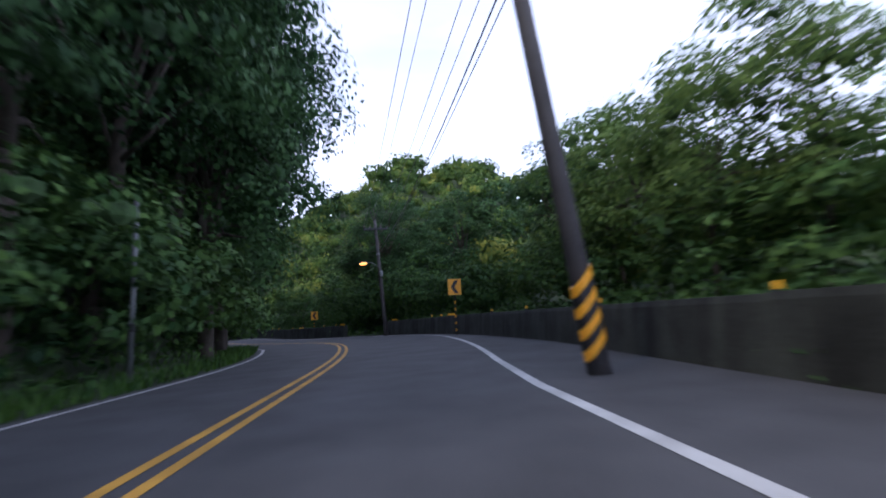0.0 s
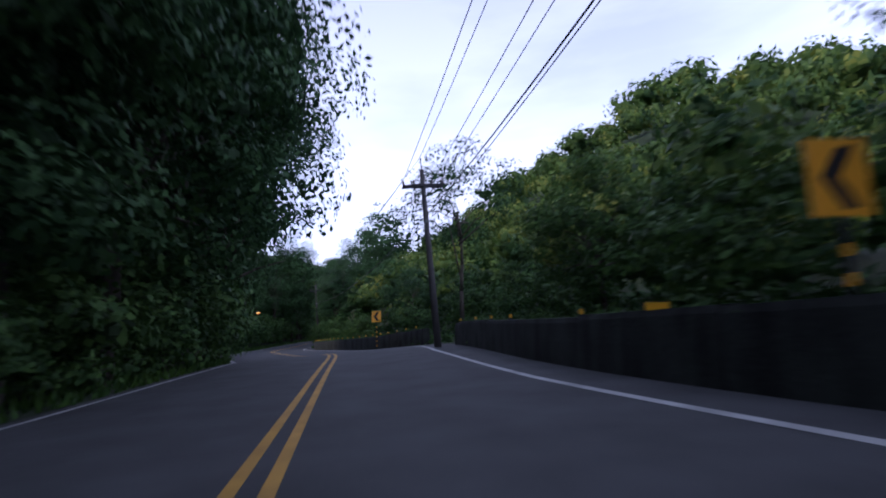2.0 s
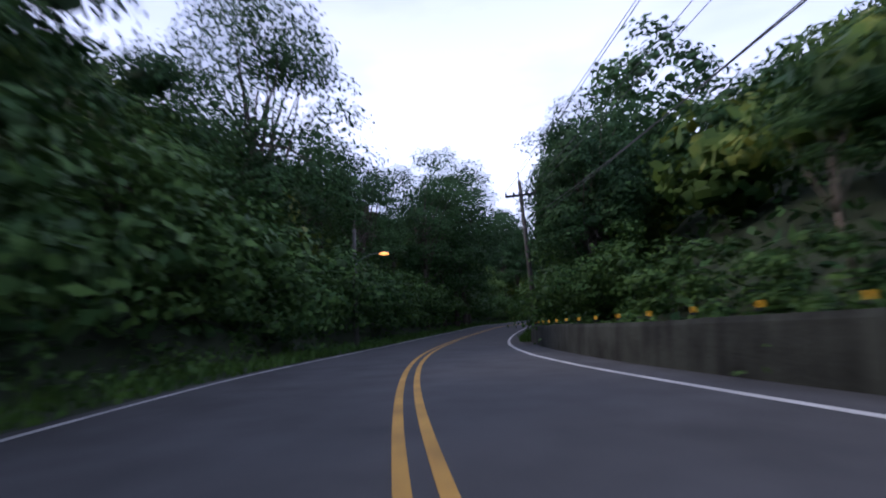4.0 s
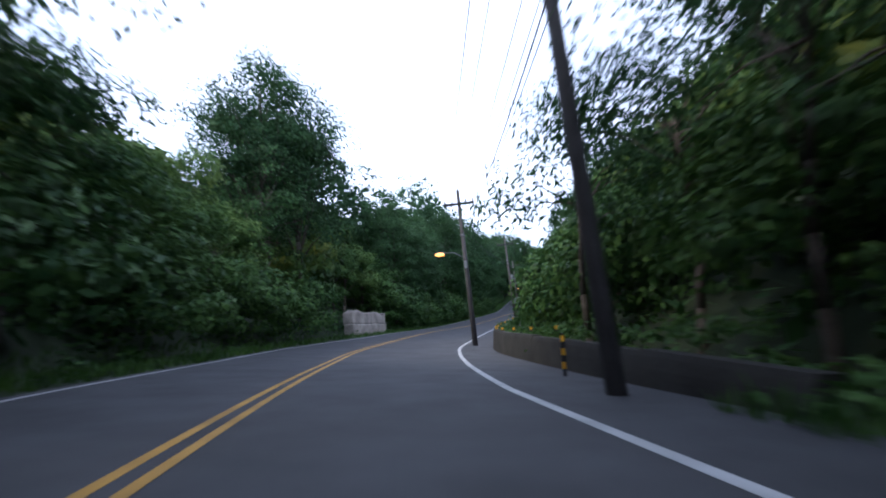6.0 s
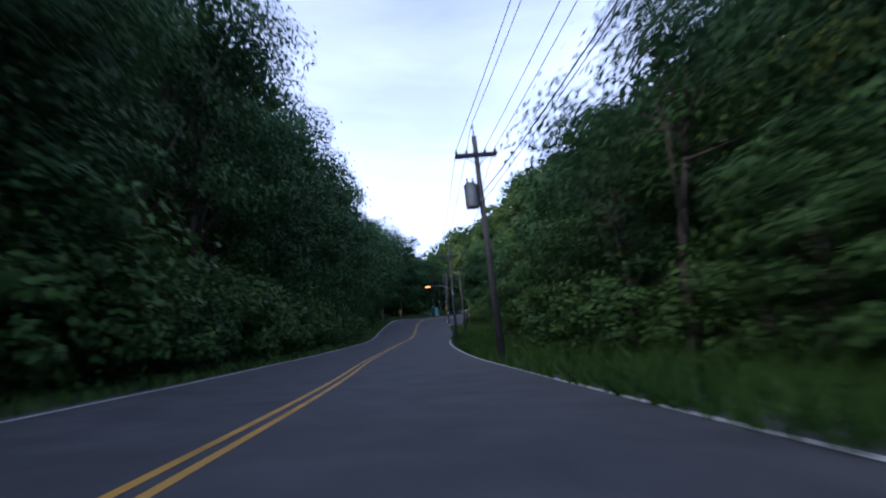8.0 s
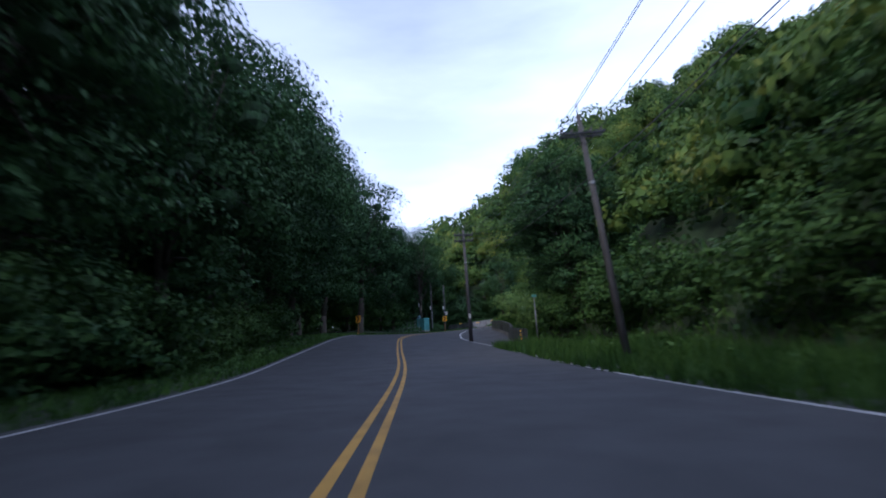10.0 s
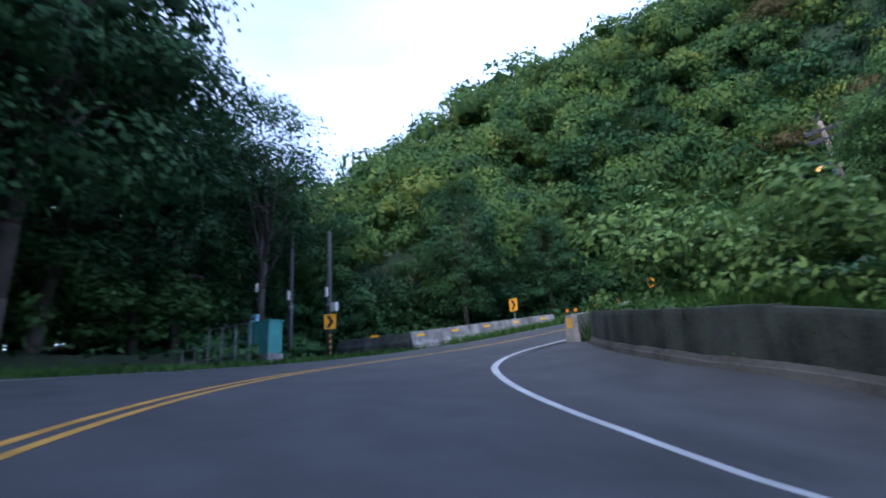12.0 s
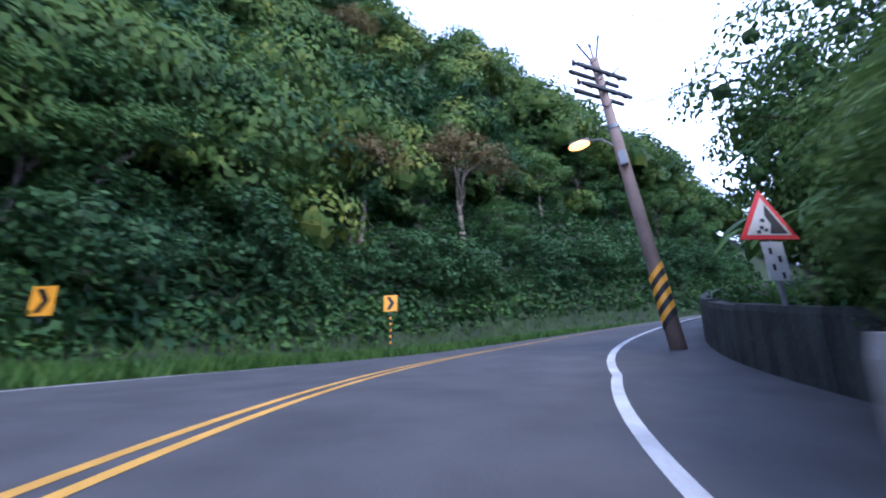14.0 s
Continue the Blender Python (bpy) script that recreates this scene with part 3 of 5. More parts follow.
for s in [6, 12, 18, 22, 29.5, 31, 36.5, 46.5, 49, 54.5, 57, 62, 64.5, 67.1, 69.8] + list(np.arange(77.2, 127, 1.9)):
    reflector_stud(s, float(wall_offset(s)) + 0.22, 1.0)
for s in np.arange(178.5, 211, 3.2):
    reflector_stud(s, float(wall_offset(s)) + 0.22, 1.0)
for s, off in ((367.9, 0.16), (368.0, 0.42), (370.2, 0.25), (372.6, 0.25), (374.9, 0.25), (377.7, 0.25), (381.0, 0.25)):
    reflector_stud(s, float(wall_offset(s)) + off, 0.92 if s < 376 else 0.98, 0.095)
for s in (27.8, 36.5, 45.2, 54.3):
    reflector_plate(s, float(wall_offset(s)) + 0.2, 1.08, 0.62, 20)

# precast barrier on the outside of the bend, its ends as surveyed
BAR_A, BAR_B = Vector((-100.9, 341.2)), Vector((-89.2, 343.9))


def barrier_unit(at, turn, long, mat, label, high=0.84):
    ob = thing("concrete_barrier", at, label, "barrier", "precast barriers in the bend", turn)
    bm = bmesh.new()
    ring = []
    for x in (-long / 2 + 0.01, long / 2 - 0.01):
        cols = [(-0.30, -0.25), (-0.30, 0.08), (-0.16, 0.30), (-0.09, high - 0.03), (-0.06, high), (0.06, high), (0.09, high - 0.03), (0.16, 0.30), (0.30, 0.08), (0.30, -0.25)]
        ring.append([bm.verts.new((x, c, u)) for c, u in cols])
    for j in range(10):
        bm.faces.new((ring[0][j], ring[0][(j + 1) % 10], ring[1][(j + 1) % 10], ring[1][j]))
    bm.faces.new(ring[0]), bm.faces.new(ring[1][::-1])
    bmesh.ops.recalc_face_normals(bm, faces=bm.faces)
    bmesh.ops.bevel(bm, geom=list(bm.edges), offset=0.012, segments=1, affect="EDGES")
    part("body", bm, mat, ob)
    part("reflector", boxes((0.1, -0.125, 0.62, 0.5, 0.02, 0.13, 0.004)), REFLECTOR, ob, "amber reflector strip")
    return ob


bar_turn = math.degrees(math.atan2(BAR_B.y - BAR_A.y, BAR_B.x - BAR_A.x))
for k in range(5):
    c = BAR_A.lerp(BAR_B, (k + 0.5) / 5)
    z0 = 10.72 + 1.52 * (k + 0.5) / 5
    unit = barrier_unit((c.x, c.y, z0), bar_turn, (BAR_B - BAR_A).length / 5, CONCRETE, "grey precast concrete barrier with an amber reflector strip")
    unit.rotation_euler[1] = -math.atan2(1.52, (BAR_B - BAR_A).length)
dark_at = Vector((-102.4, 341.3))
barrier_unit((dark_at.x, dark_at.y, 10.82), -39.0, 4.4, OLD_WALL, "low dark stained concrete barrier near the poles", 0.62)

# retaining block on the left
block = thing("retaining_wall", road_place(211.4, -5.8), "pale rough concrete retaining block with a dark crack", "wall", turn=road_heading(211.4) + 90)
for k, (z, hgt, back) in enumerate(((0.42, 1.14, 0.0), (1.5, 1.0, 0.08))):
    bm = bmesh.new()
    box(bm, 0, back, z, 8.2, 0.9, hgt)
    bmesh.ops.subdivide_edges(bm, edges=bm.edges, cuts=7, use_grid_fill=True)
    for v in bm.verts:
        v.co += Vector(noise.noise_vector(v.co * 0.8 + Vector((k * 7, 0, 0)))) * 0.10
        if k and v.co.z > 1.9:
            v.co.z += 0.22 * math.sin(v.co.x * 1.7) + 0.1 * math.sin(v.co.x * 4.1)
    smooth(part("course", bm, BLOCK, block))
part("crack", boxes((0, -0.37, 1.0, 8.0, 0.16, 0.03, 0.0)), SIGN_BLACK, block, "dark open crack between the courses")


# pale rocks at the foot of the left bank
for k, (s, d, w, h) in enumerate(((70.2, -6.3, 1.3, 1.0), (71.8, -6.6, 1.5, 1.4), (78.6, -6.3, 1.2, 1.1), (80.6, -6.0, 1.6, 1.7), (82.6, -5.9, 1.5, 2.0), (84.6, -5.8, 1.7, 2.3), (86.8, -6.0, 1.6, 2.2), (88.8, -6.3, 1.5, 1.8))):
    rock = thing("boulder", road_place(s, d), "pale mossy rock at the foot of the bank", "rock", "rocks at the bank", k * 37.0)
    bm = bmesh.new()
    bmesh.ops.create_icosphere(bm, subdivisions=3, radius=1.0, matrix=Matrix.Translation((0, 0, h * 0.4)) @ Matrix.Diagonal((w * 0.42, w * 0.36, h * 0.55, 1)))
    for v in bm.verts:
        v.co += Vector(noise.noise_vector(v.co * 1.3 + Vector((k * 3, 0, 0)))) * 0.34 + Vector(noise.noise_vector(v.co * 4.0)) * 0.16
    part("stone", bm, PALE_ROCK, rock)


# ---- signs ----
def chevron_sign(s, d, toward_left, up=0.0, high=2.2, turn=0.0, banded=True, wide=0.68, tall=0.82, at=None):
    where = Vector(at) if at else road_place(s, d, up)
    ob = thing("chevron_sign", where, "amber bend sign with a black chevron on a " + ("banded" if banded else "steel") + " post", "road sign", "chevron signs", road_heading(s) + turn)
    post = part("post", rods(((0, 0.03, -0.4), (0, 0.03, high + tall * 0.3), 0.038, 0.038, 12)), SIGN_BLACK if banded else STEEL, ob)
    if banded:
        for k in range(5):
            z = 0.2 + k * (high - tall / 2 - 0.3) / 5
            part("band", rods(((0, 0.03, z), (0, 0.03, z + 0.13), 0.041, 0.041, 12)), SIGN_YELLOW, ob, "amber band round the post")
    panel = part("panel", boxes((0, 0, high, wide, 0.022, tall, 0.008)), SIGN_YELLOW, ob)
    f = -1 if toward_left else 1
    bm = bmesh.new()
    w, t = wide * 0.30, tall * 0.40
    outline = [(-w, t), (w * -0.05, t), (w, 0), (w * -0.05, -t), (-w, -t), (w * 0.0, 0)]
    front = [bm.verts.new((f * x, -0.0145, high + z)) for x, z in outline]
    rear = [bm.verts.new((f * x, -0.0105, high + z)) for x, z in outline]
    bm.faces.new(front), bm.faces.new(rear[::-1])
    for k in range(6):
        bm.faces.new((front[k], rear[k], rear[(k + 1) % 6], front[(k + 1) % 6]))
    bmesh.ops.recalc_face_normals(bm, faces=bm.faces)
    part("chevron", bm, SIGN_BLACK, panel, "black chevron arrow")
    for z in (high - tall * 0.3, high + tall * 0.3):
        part("bracket", boxes((0, 0.03, z, 0.16, 0.05, 0.05, 0.004)), STEEL, ob)
    return ob


chevron_sign(25.2, 5.75, True, high=2.45, turn=-6)
chevron_sign(51.3, 5.6, True, high=2.2, turn=-6)
chevron_sign(83.9, 5.1, True, high=2.35, turn=-10)
chevron_sign(352.2, 0, False, at=(-115.6, 320.7, 7.85), high=2.15, turn=-20)
chevron_sign(369.4, 0, False, at=(-104.8, 341.5, 10.05), high=2.3, turn=34)
chevron_sign(378.7, 0, False, at=(-92.6, 343.2, 11.5), high=2.1, turn=8, banded=False)
chevron_sign(390.7, 0, False, at=(-77.8, 346.7, 14.0), high=2.2, turn=12)
chevron_sign(397.1, 0, False, at=(-65.3, 340.5, 16.5), high=2.2, turn=24)


def slope_sign(at, turn):
    """A red-edged warning triangle with a falling-rocks picture and a small plate below."""
    ob = thing("warning_sign", at, "red-edged white warning triangle with rocks above a small plate", "road sign", turn=turn)
    part("post", rods(((0, 0.04, -0.5), (0, 0.04, 2.2), 0.04, 0.04, 12)), STEEL, ob)

    def tri(half, low, y0, y1, mat, name, parent, label=""):
        bm = bmesh.new()
        pts = [(-half, low), (half, low), (0, low + half * 1.75)]
        a = [bm.verts.new((x, y0, z)) for x, z in pts]
        b = [bm.verts.new((x, y1, z)) for x, z in pts]
        bm.faces.new(a), bm.faces.new(b[::-1])
        for k in range(3):
            bm.faces.new((a[k], b[k], b[(k + 1) % 3], a[(k + 1) % 3]))
        bmesh.ops.recalc_face_normals(bm, faces=bm.faces)
        return part(name, bm, mat, parent, label)

    edge = tri(0.48, 1.55, -0.012, 0.012, SIGN_RED, "panel", ob, "red triangular panel")
    tri(0.36, 1.62, -0.016, -0.012, SIGN_WHITE, "field", edge, "white field")
    bm = bmesh.new()
    for y0, y1 in ((-0.021, -0.017),):
        pts = [(0.02, 1.64), (0.31, 1.64), (0.03, 2.13), (0.0, 1.95), (0.06, 1.8)]
        a = [bm.verts.new((x, y0, z)) for x, z in pts]
        b = [bm.verts.new((x, y1, z)) for x, z in pts]
        bm.faces.new(a), bm.faces.new(b[::-1])
        for k in range(5):
            bm.faces.new((a[k], b[k], b[(k + 1) % 5], a[(k + 1) % 5]))
    bmesh.ops.recalc_face_normals(bm, faces=bm.faces)
    part("cliff", bm, SIGN_BLACK, edge, "black cliff shape")
    for x, z, r in ((-0.06, 1.86, 0.035), (-0.1, 1.74, 0.03), (-0.03, 1.70, 0.028), (-0.16, 1.67, 0.03)):
        part("rock", boxes((x, -0.019, z, r * 2, 0.005, r * 1.7, 0.0)), SIGN_BLACK, edge)
    plate = part("plate", boxes((0, -0.005, 1.2, 0.34, 0.02, 0.62, 0.006)), SIGN_WHITE, ob, "white plate with rows of dark writing bars")
    for k in range(4):
        part("bar", boxes((-0.06 + 0.12 * (k % 2), -0.0185, 1.36 - 0.13 * k, 0.05, 0.004, 0.1, 0.0)), DARK_STEEL, plate)
    return ob


slope_sign((-81.1, 330.3, 13.65), road_heading(385) + 8)


# ---- poles and cables ----
def utility_pole(s, d, high=9.6, lean=3.0, arm_z=(8.7,), lamp=0.0, lamp_z=5.5, lamp_lit=True, transformer=False, bands=False, mat=POLE,
                 at=None, lean_on=0.0, arm_turn=0.0, plate=False, thick=0.17, struts=False, label=""):
    """A roadside pole with crossarms and insulators; returns the places where its cables hang."""
    where = Vector(at) if at else road_place(s, d)
    text = label or ("weathered grey utility pole with steel crossarm" + (" and lit lamp" if lamp else ""))
    ob = thing("utility_pole", where, text, "utility pole", "poles along the road", road_heading(s), (-lean_on, -lean))
    smooth(part("pole", rods(((0, 0, -0.8), (0, 0, high), thick, thick * 0.62, 16)), mat, ob))
    hooks = []
    for z in arm_z:
        arm = part("crossarm", boxes((0, -0.16, z, 1.9, 0.09, 0.10, 0.008), (0, 0.16, z, 1.9, 0.09, 0.10, 0.008)), DARK_STEEL, ob)
        arm.rotation_euler[2] = radians(arm_turn)
        for x in (-0.88, -0.42, 0.42, 0.88):
            bm = rods(((x, 0, z + 0.05), (x, 0, z + 0.14), 0.02, 0.02, 8), ((x, 0, z + 0.12), (x, 0, z + 0.17), 0.075, 0.055, 10), ((x, 0, z + 0.18), (x, 0, z + 0.23), 0.06, 0.045, 10), ((x, 0, z + 0.24), (x, 0, z + 0.29), 0.045, 0.03, 10))
            part("insulator", bm, PORCELAIN, arm)
            if x != -0.42:
                hooks.append(ob.matrix_basis @ Vector((x, 0, z + 0.29)))
        for x in (-0.6, 0.6):
            part("brace", rods(((0, -0.16, z - 0.55), (x, -0.16, z - 0.05), 0.018, 0.018, 6)), DARK_STEEL, ob)
    if struts:
        for x in (-0.34, 0.30):
            part("top_bracket", rods(((0, 0, high - 0.25), (x, 0, high + 0.75), 0.035, 0.03, 8)), DARK_STEEL, ob)
    part("cap", rods(((0, 0, high), (0, 0, high + 0.5), 0.03, 0.02, 8), ((0, 0, high + 0.45), (0, 0, high + 0.55), 0.05, 0.03, 8)), PORCELAIN, ob)
    hooks.append(ob.matrix_basis @ Vector((0.1, 0, high * 0.70)))
    hooks.append(ob.matrix_basis @ Vector((-0.05, 0, high + 0.55)))
    part("clamp", rods(((0, 0, high * 0.70 - 0.06), (0, 0, high * 0.70 + 0.06), thick * 0.86, thick * 0.86, 14)), STEEL, ob)
    if lamp:
        arm = part("lamp_arm", rods(((0, 0, lamp_z - 0.35), (-lamp * 0.5, -0.1, lamp_z + 0.08), 0.03, 0.028, 8), ((-lamp * 0.5, -0.1, lamp_z + 0.08), (-lamp, -0.2, lamp_z + 0.12), 0.028, 0.025, 8)), STEEL, ob)
        bm = boxes((-lamp - 0.2, -0.2, lamp_z + 0.12, 0.52, 0.2, 0.1, 0.03))
        head = part("lamp_head", bm, STEEL, arm)
        bulb = bmesh.new()
        bmesh.ops.create_uvsphere(bulb, u_segments=14, v_segments=8, radius=0.17, matrix=Matrix.Translation((-lamp - 0.22, -0.2, lamp_z + 0.05)) @ Matrix.Diagonal((1.7, 0.9, 0.6, 1)))
        part("bulb", bulb, LAMP_GLOW if lamp_lit else SIGN_WHITE, arm, "glowing amber bulb" if lamp_lit else "dark bulb")
        part("switch_box", boxes((0.0, -thick - 0.08, lamp_z - 0.75, 0.2, 0.16, 0.42, 0.02)), STEEL, ob)
    if transformer:
        tank = part("transformer", rods(((-0.42, 0, high - 3.3), (-0.42, 0, high - 2.3), 0.30, 0.30, 18), ((-0.42, 0, high - 2.3), (-0.42, 0, high - 2.2), 0.32, 0.22, 18)), STEEL, ob, "grey drum transformer")
        for x in (-0.55, -0.3):
            part("bushing", rods(((x, 0, high - 2.2), (x, 0, high - 1.95), 0.05, 0.035, 10)), PORCELAIN, tank)
    if bands:
        for k in range(8):
            r, z = thick + 0.012, 0.2 + k * 0.16
            bm = rods(((0, 0, z), (0, 0, z + 0.16), r, r, 16))
            stripe = part("stripe", bm, SIGN_YELLOW if k % 2 else SIGN_BLACK, ob, "amber warning stripe" if k % 2 else "black warning stripe")
            for v in stripe.data.vertices:
                v.co.z += 0.9 * v.co.x
    if plate:
        part("number_plate", boxes((0, -thick - 0.012, 2.4, 0.2, 0.02, 0.42, 0.004)), SIGN_WHITE, ob, "white plate with a plain bar")
    return hooks


chain = [
    utility_pole(-26, 5.4),
    utility_pole(7.6, 4.9, lean=7.5, bands=True, thick=0.18),
    utility_pole(36.2, 5.25, high=8.6, arm_z=(7.9,), lamp=1.1, lamp_z=5.3, lean=4.5, struts=True),
    utility_pole(69.0, 4.45, high=7.9, arm_z=(7.15,), lean=3.5),
    utility_pole(129, 5.4),
    utility_pole(171.8, 5.5, lean=5),
    utility_pole(196, 6.1, lean=4, lamp=1.3, lamp_z=5.6, bands=False),
    utility_pole(226, 6.9, high=10.4, arm_z=(9.6,), lean=4.5),
    utility_pole(251.4, 6.0, high=10.0, arm_z=(9.1,), lean=4, transformer=True),
    utility_pole(281, 6.4, high=9.8, arm_z=(8.9,), lean=3, lamp=2.2, lamp_z=5.9),
    utility_pole(314, 8.6, high=10.5, arm_z=(9.6,), lean=4),
    utility_pole(343.3, 6.75, high=11.0, arm_z=(10.55, 9.95), lean=1, plate=True, thick=0.2, struts=True),
    utility_pole(395, 5.7, at=(-76.8, 330.75, 14.62), high=8.0, arm_z=(7.4, 6.75), lean=5.5, lamp=0.75, lamp_z=5.25, bands=True, mat=PALE_POLE, arm_turn=52, thick=0.19, struts=True, label="leaning sun-bleached utility pole with lit lamp and striped foot"),
]

utility_pole(128.5, -5.3, high=7.2, arm_z=(), lean=0, lamp=-2.1, lamp_z=5.5, label="slim roadside pole with a lit amber street lamp")


def cable(a, b, sag, thick, n=14):
    t = np.linspace(0, 1, n)[:, None]
    p = np.array(a) * (1 - t) + np.array(b) * t
    p[:, 2] -= sag * 4 * (t * (1 - t))[:, 0]
    way = np.array(b) - np.array(a)
    side = np.array([way[1], -way[0], 0]) / max(1e-6, np.hypot(way[0], way[1]))
    up = np.array([0, 0, 1.0])
    ring = np.stack([p + thick * (math.cos(k * 2.094) * side + math.sin(k * 2.094) * up) for k in range(4)], 1)
    mesh = grid_mesh("overhead_cable", ring)
    ob = mesh_object("overhead_cable", mesh, CABLE)
    return tagged(ob, "thin black overhead cable strung between two poles", "cable", "overhead cables")


for a, b in zip(chain, chain[1:]):
    for h1, h2 in zip(a, b):
        span = (h2 - h1).length
        cable(h1, h2, 0.012 * span, 0.014)
    low1, low2 = a[-2] + Vector((0, 0, 0.4)), b[-2] + Vector((0, 0, 0.4))
    cable(low1, low2, 0.02 * (low2 - low1).length, 0.022)

# ---- the pole yard in the bend ----
YARD = [(-108.6, 347.1), (-106.7, 346.2), (-104.75, 342.3)]


def on_ground(x, y, up=0.0):
    return Vector((x, y, float(ground_height(x, y)[0]) + up))


for (x, y), hgt in zip(YARD, (8.6, 8.2, 7.6)):
    post = thing("utility_pole", on_ground(x, y), "slim grey utility pole beside the teal cabinet", "utility pole", "poles in the bend yard", road_heading(366))
    smooth(part("pole", rods(((0, 0, -0.8), (0, 0, hgt), 0.15, 0.10, 14)), POLE, post))
    part("clamp", rods(((0, 0, 3.1), (0, 0, 3.25), 0.17, 0.17, 14)), STEEL, post)
    part("conduit", rods(((0.17, -0.05, -0.2), (0.17, -0.05, 3.4), 0.035, 0.035, 8)), STEEL, post)
    part("cap_box", boxes((0, -0.22, 3.9, 0.18, 0.14, 0.55, 0.02)), SIGN_WHITE, post, "small white junction box")
notice = thing("junction_box", (-104.5, 341.95, 13.25), "small white metal box fixed to the pole", "box", turn=road_heading(366))
part("shell", boxes((0, 0, 0, 0.42, 0.22, 0.5, 0.02)), SIGN_WHITE, notice)
part("door", boxes((0, -0.115, 0, 0.36, 0.012, 0.44, 0.004)), SIGN_WHITE, notice)
cab = thing("utility_cabinet", on_ground(-108.2, 345.6, -0.3), "teal painted metal utility cabinet on a plinth", "cabinet", turn=road_heading(362) - 8)
part("plinth", boxes((0, 0, 0.2, 2.1, 1.1, 0.6, 0.02)), CONCRETE, cab)
part("body", boxes((0, 0, 1.45, 2.0, 1.0, 1.9, 0.03)), TEAL, cab)
part("roof", boxes((0, 0, 2.44, 2.15, 1.15, 0.09, 0.02)), TEAL, cab)
for x in (-0.5, 0.5):
    door = part("door", boxes((x, -0.508, 1.45, 0.92, 0.02, 1.7, 0.006)), TEAL, cab)
    part("handle", boxes((x + 0.35, -0.53, 1.45, 0.04, 0.03, 0.18, 0.006)), STEEL, door)
meter = thing("meter_box", on_ground(-108.75, 346.75, 1.75), "pale blue metal meter box on the pole", "box", turn=road_heading(362))
part("shell", boxes((0, -0.1, 0, 0.5, 0.25, 0.95, 0.03)), PALE_BLUE, meter)
part("window", boxes((0, -0.23, 0.2, 0.22, 0.012, 0.18, 0.004)), SIGN_BLACK, meter)
rail = thing("guard_fence", on_ground(-110.3, 338.6), "thin grey steel pipe fence round the yard", "fence", turn=-47)
for k in range(6):
    part("fence_post", rods(((k * 0.9 - 2.25, 0, -0.5), (k * 0.9 - 2.25, 0, 1.95 if k > 1 else 1.2), 0.032, 0.032, 8)), STEEL, rail)
for z, x0 in ((1.1, -2.25), (0.55, -2.25), (1.9, -0.45)):
    part("fence_rail", rods(((x0, 0, z), (2.25, 0, z), 0.026, 0.026, 8)), STEEL, rail)

# ---- lone posts ----
lone = thing("lamp_post", road_place(13.2, -4.6), "slim grey steel post in the grass verge", "post", turn=road_heading(10))
smooth(part("shaft", rods(((0, 0, -0.4), (0, 0, 4.6), 0.07, 0.055, 14)), STEEL, lone))
part("collar", rods(((0, 0, 1.3), (0, 0, 1.5), 0.085, 0.085, 14)), DARK_STEEL, lone)
tall_post = thing("sign_post", road_place(333.9, 10.7), "slim grey post with a small green box behind the parapet", "post", turn=road_heading(334))
smooth(part("shaft", rods(((0, 0, -0.4), (0, 0, 3.8), 0.06, 0.05, 14)), STEEL, tall_post))
part("box", boxes((0, 0, 3.85, 0.36, 0.2, 0.2, 0.02)), TEAL, tall_post, "small green metal box")
for s, d, hgt in ((175.5, 6.0, 0.95), (332.7, 9.1, 1.25)):
    marker = thing("marker_post", road_place(s, d), "short black and amber banded marker post", "marker post", "marker posts", road_heading(s))
    part("post", rods(((0, 0, -0.3), (0, 0, hgt), 0.04, 0.04, 12)), SIGN_BLACK, marker)
    for k in range(3):
        part("band", rods(((0, 0, hgt - 0.2 - 0.3 * k), (0, 0, hgt - 0.05 - 0.3 * k), 0.044, 0.044, 12)), REFLECTOR, marker, "amber reflective band")

# ---- plants ----
def unit_vectors(n, r):
    v = r.normal(size=(n, 3))
    return v / np.linalg.norm(v, axis=1)[:, None]


def leaves(centre, facing, long, wide, r, droop=0.0, loose=0.45):
    """Four-cornered leaves at centres, facing roughly that way."""
    n = len(centre)
    f = facing + r.normal(scale=loose, size=(n, 3))
    f /= np.linalg.norm(f, axis=1)[:, None]
    u = np.cross(f, unit_vectors(n, r))
    u /= np.linalg.norm(u, axis=1)[:, None] + 1e-9
    v = np.cross(f, u)
    u[:, 2] -= droop
    long = (long * r.uniform(0.6, 1.3, n))[:, None]
    wide = (wide * r.uniform(0.6, 1.3, n))[:, None]
    return np.stack([centre - u * long / 2, centre + v * wide / 2 + u * long * 0.1, centre + u * long / 2, centre - v * wide / 2 + u * long * 0.1], 1)


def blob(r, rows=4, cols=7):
    """An uneven closed core added inside one leafy clump, as four-cornered pieces round the origin."""
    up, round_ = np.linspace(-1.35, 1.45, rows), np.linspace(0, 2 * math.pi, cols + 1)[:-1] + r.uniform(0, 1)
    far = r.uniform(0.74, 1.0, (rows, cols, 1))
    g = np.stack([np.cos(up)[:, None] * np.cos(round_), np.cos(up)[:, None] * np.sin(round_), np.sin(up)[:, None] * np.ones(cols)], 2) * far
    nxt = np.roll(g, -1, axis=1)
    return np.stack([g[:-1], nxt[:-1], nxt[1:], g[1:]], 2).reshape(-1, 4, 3)


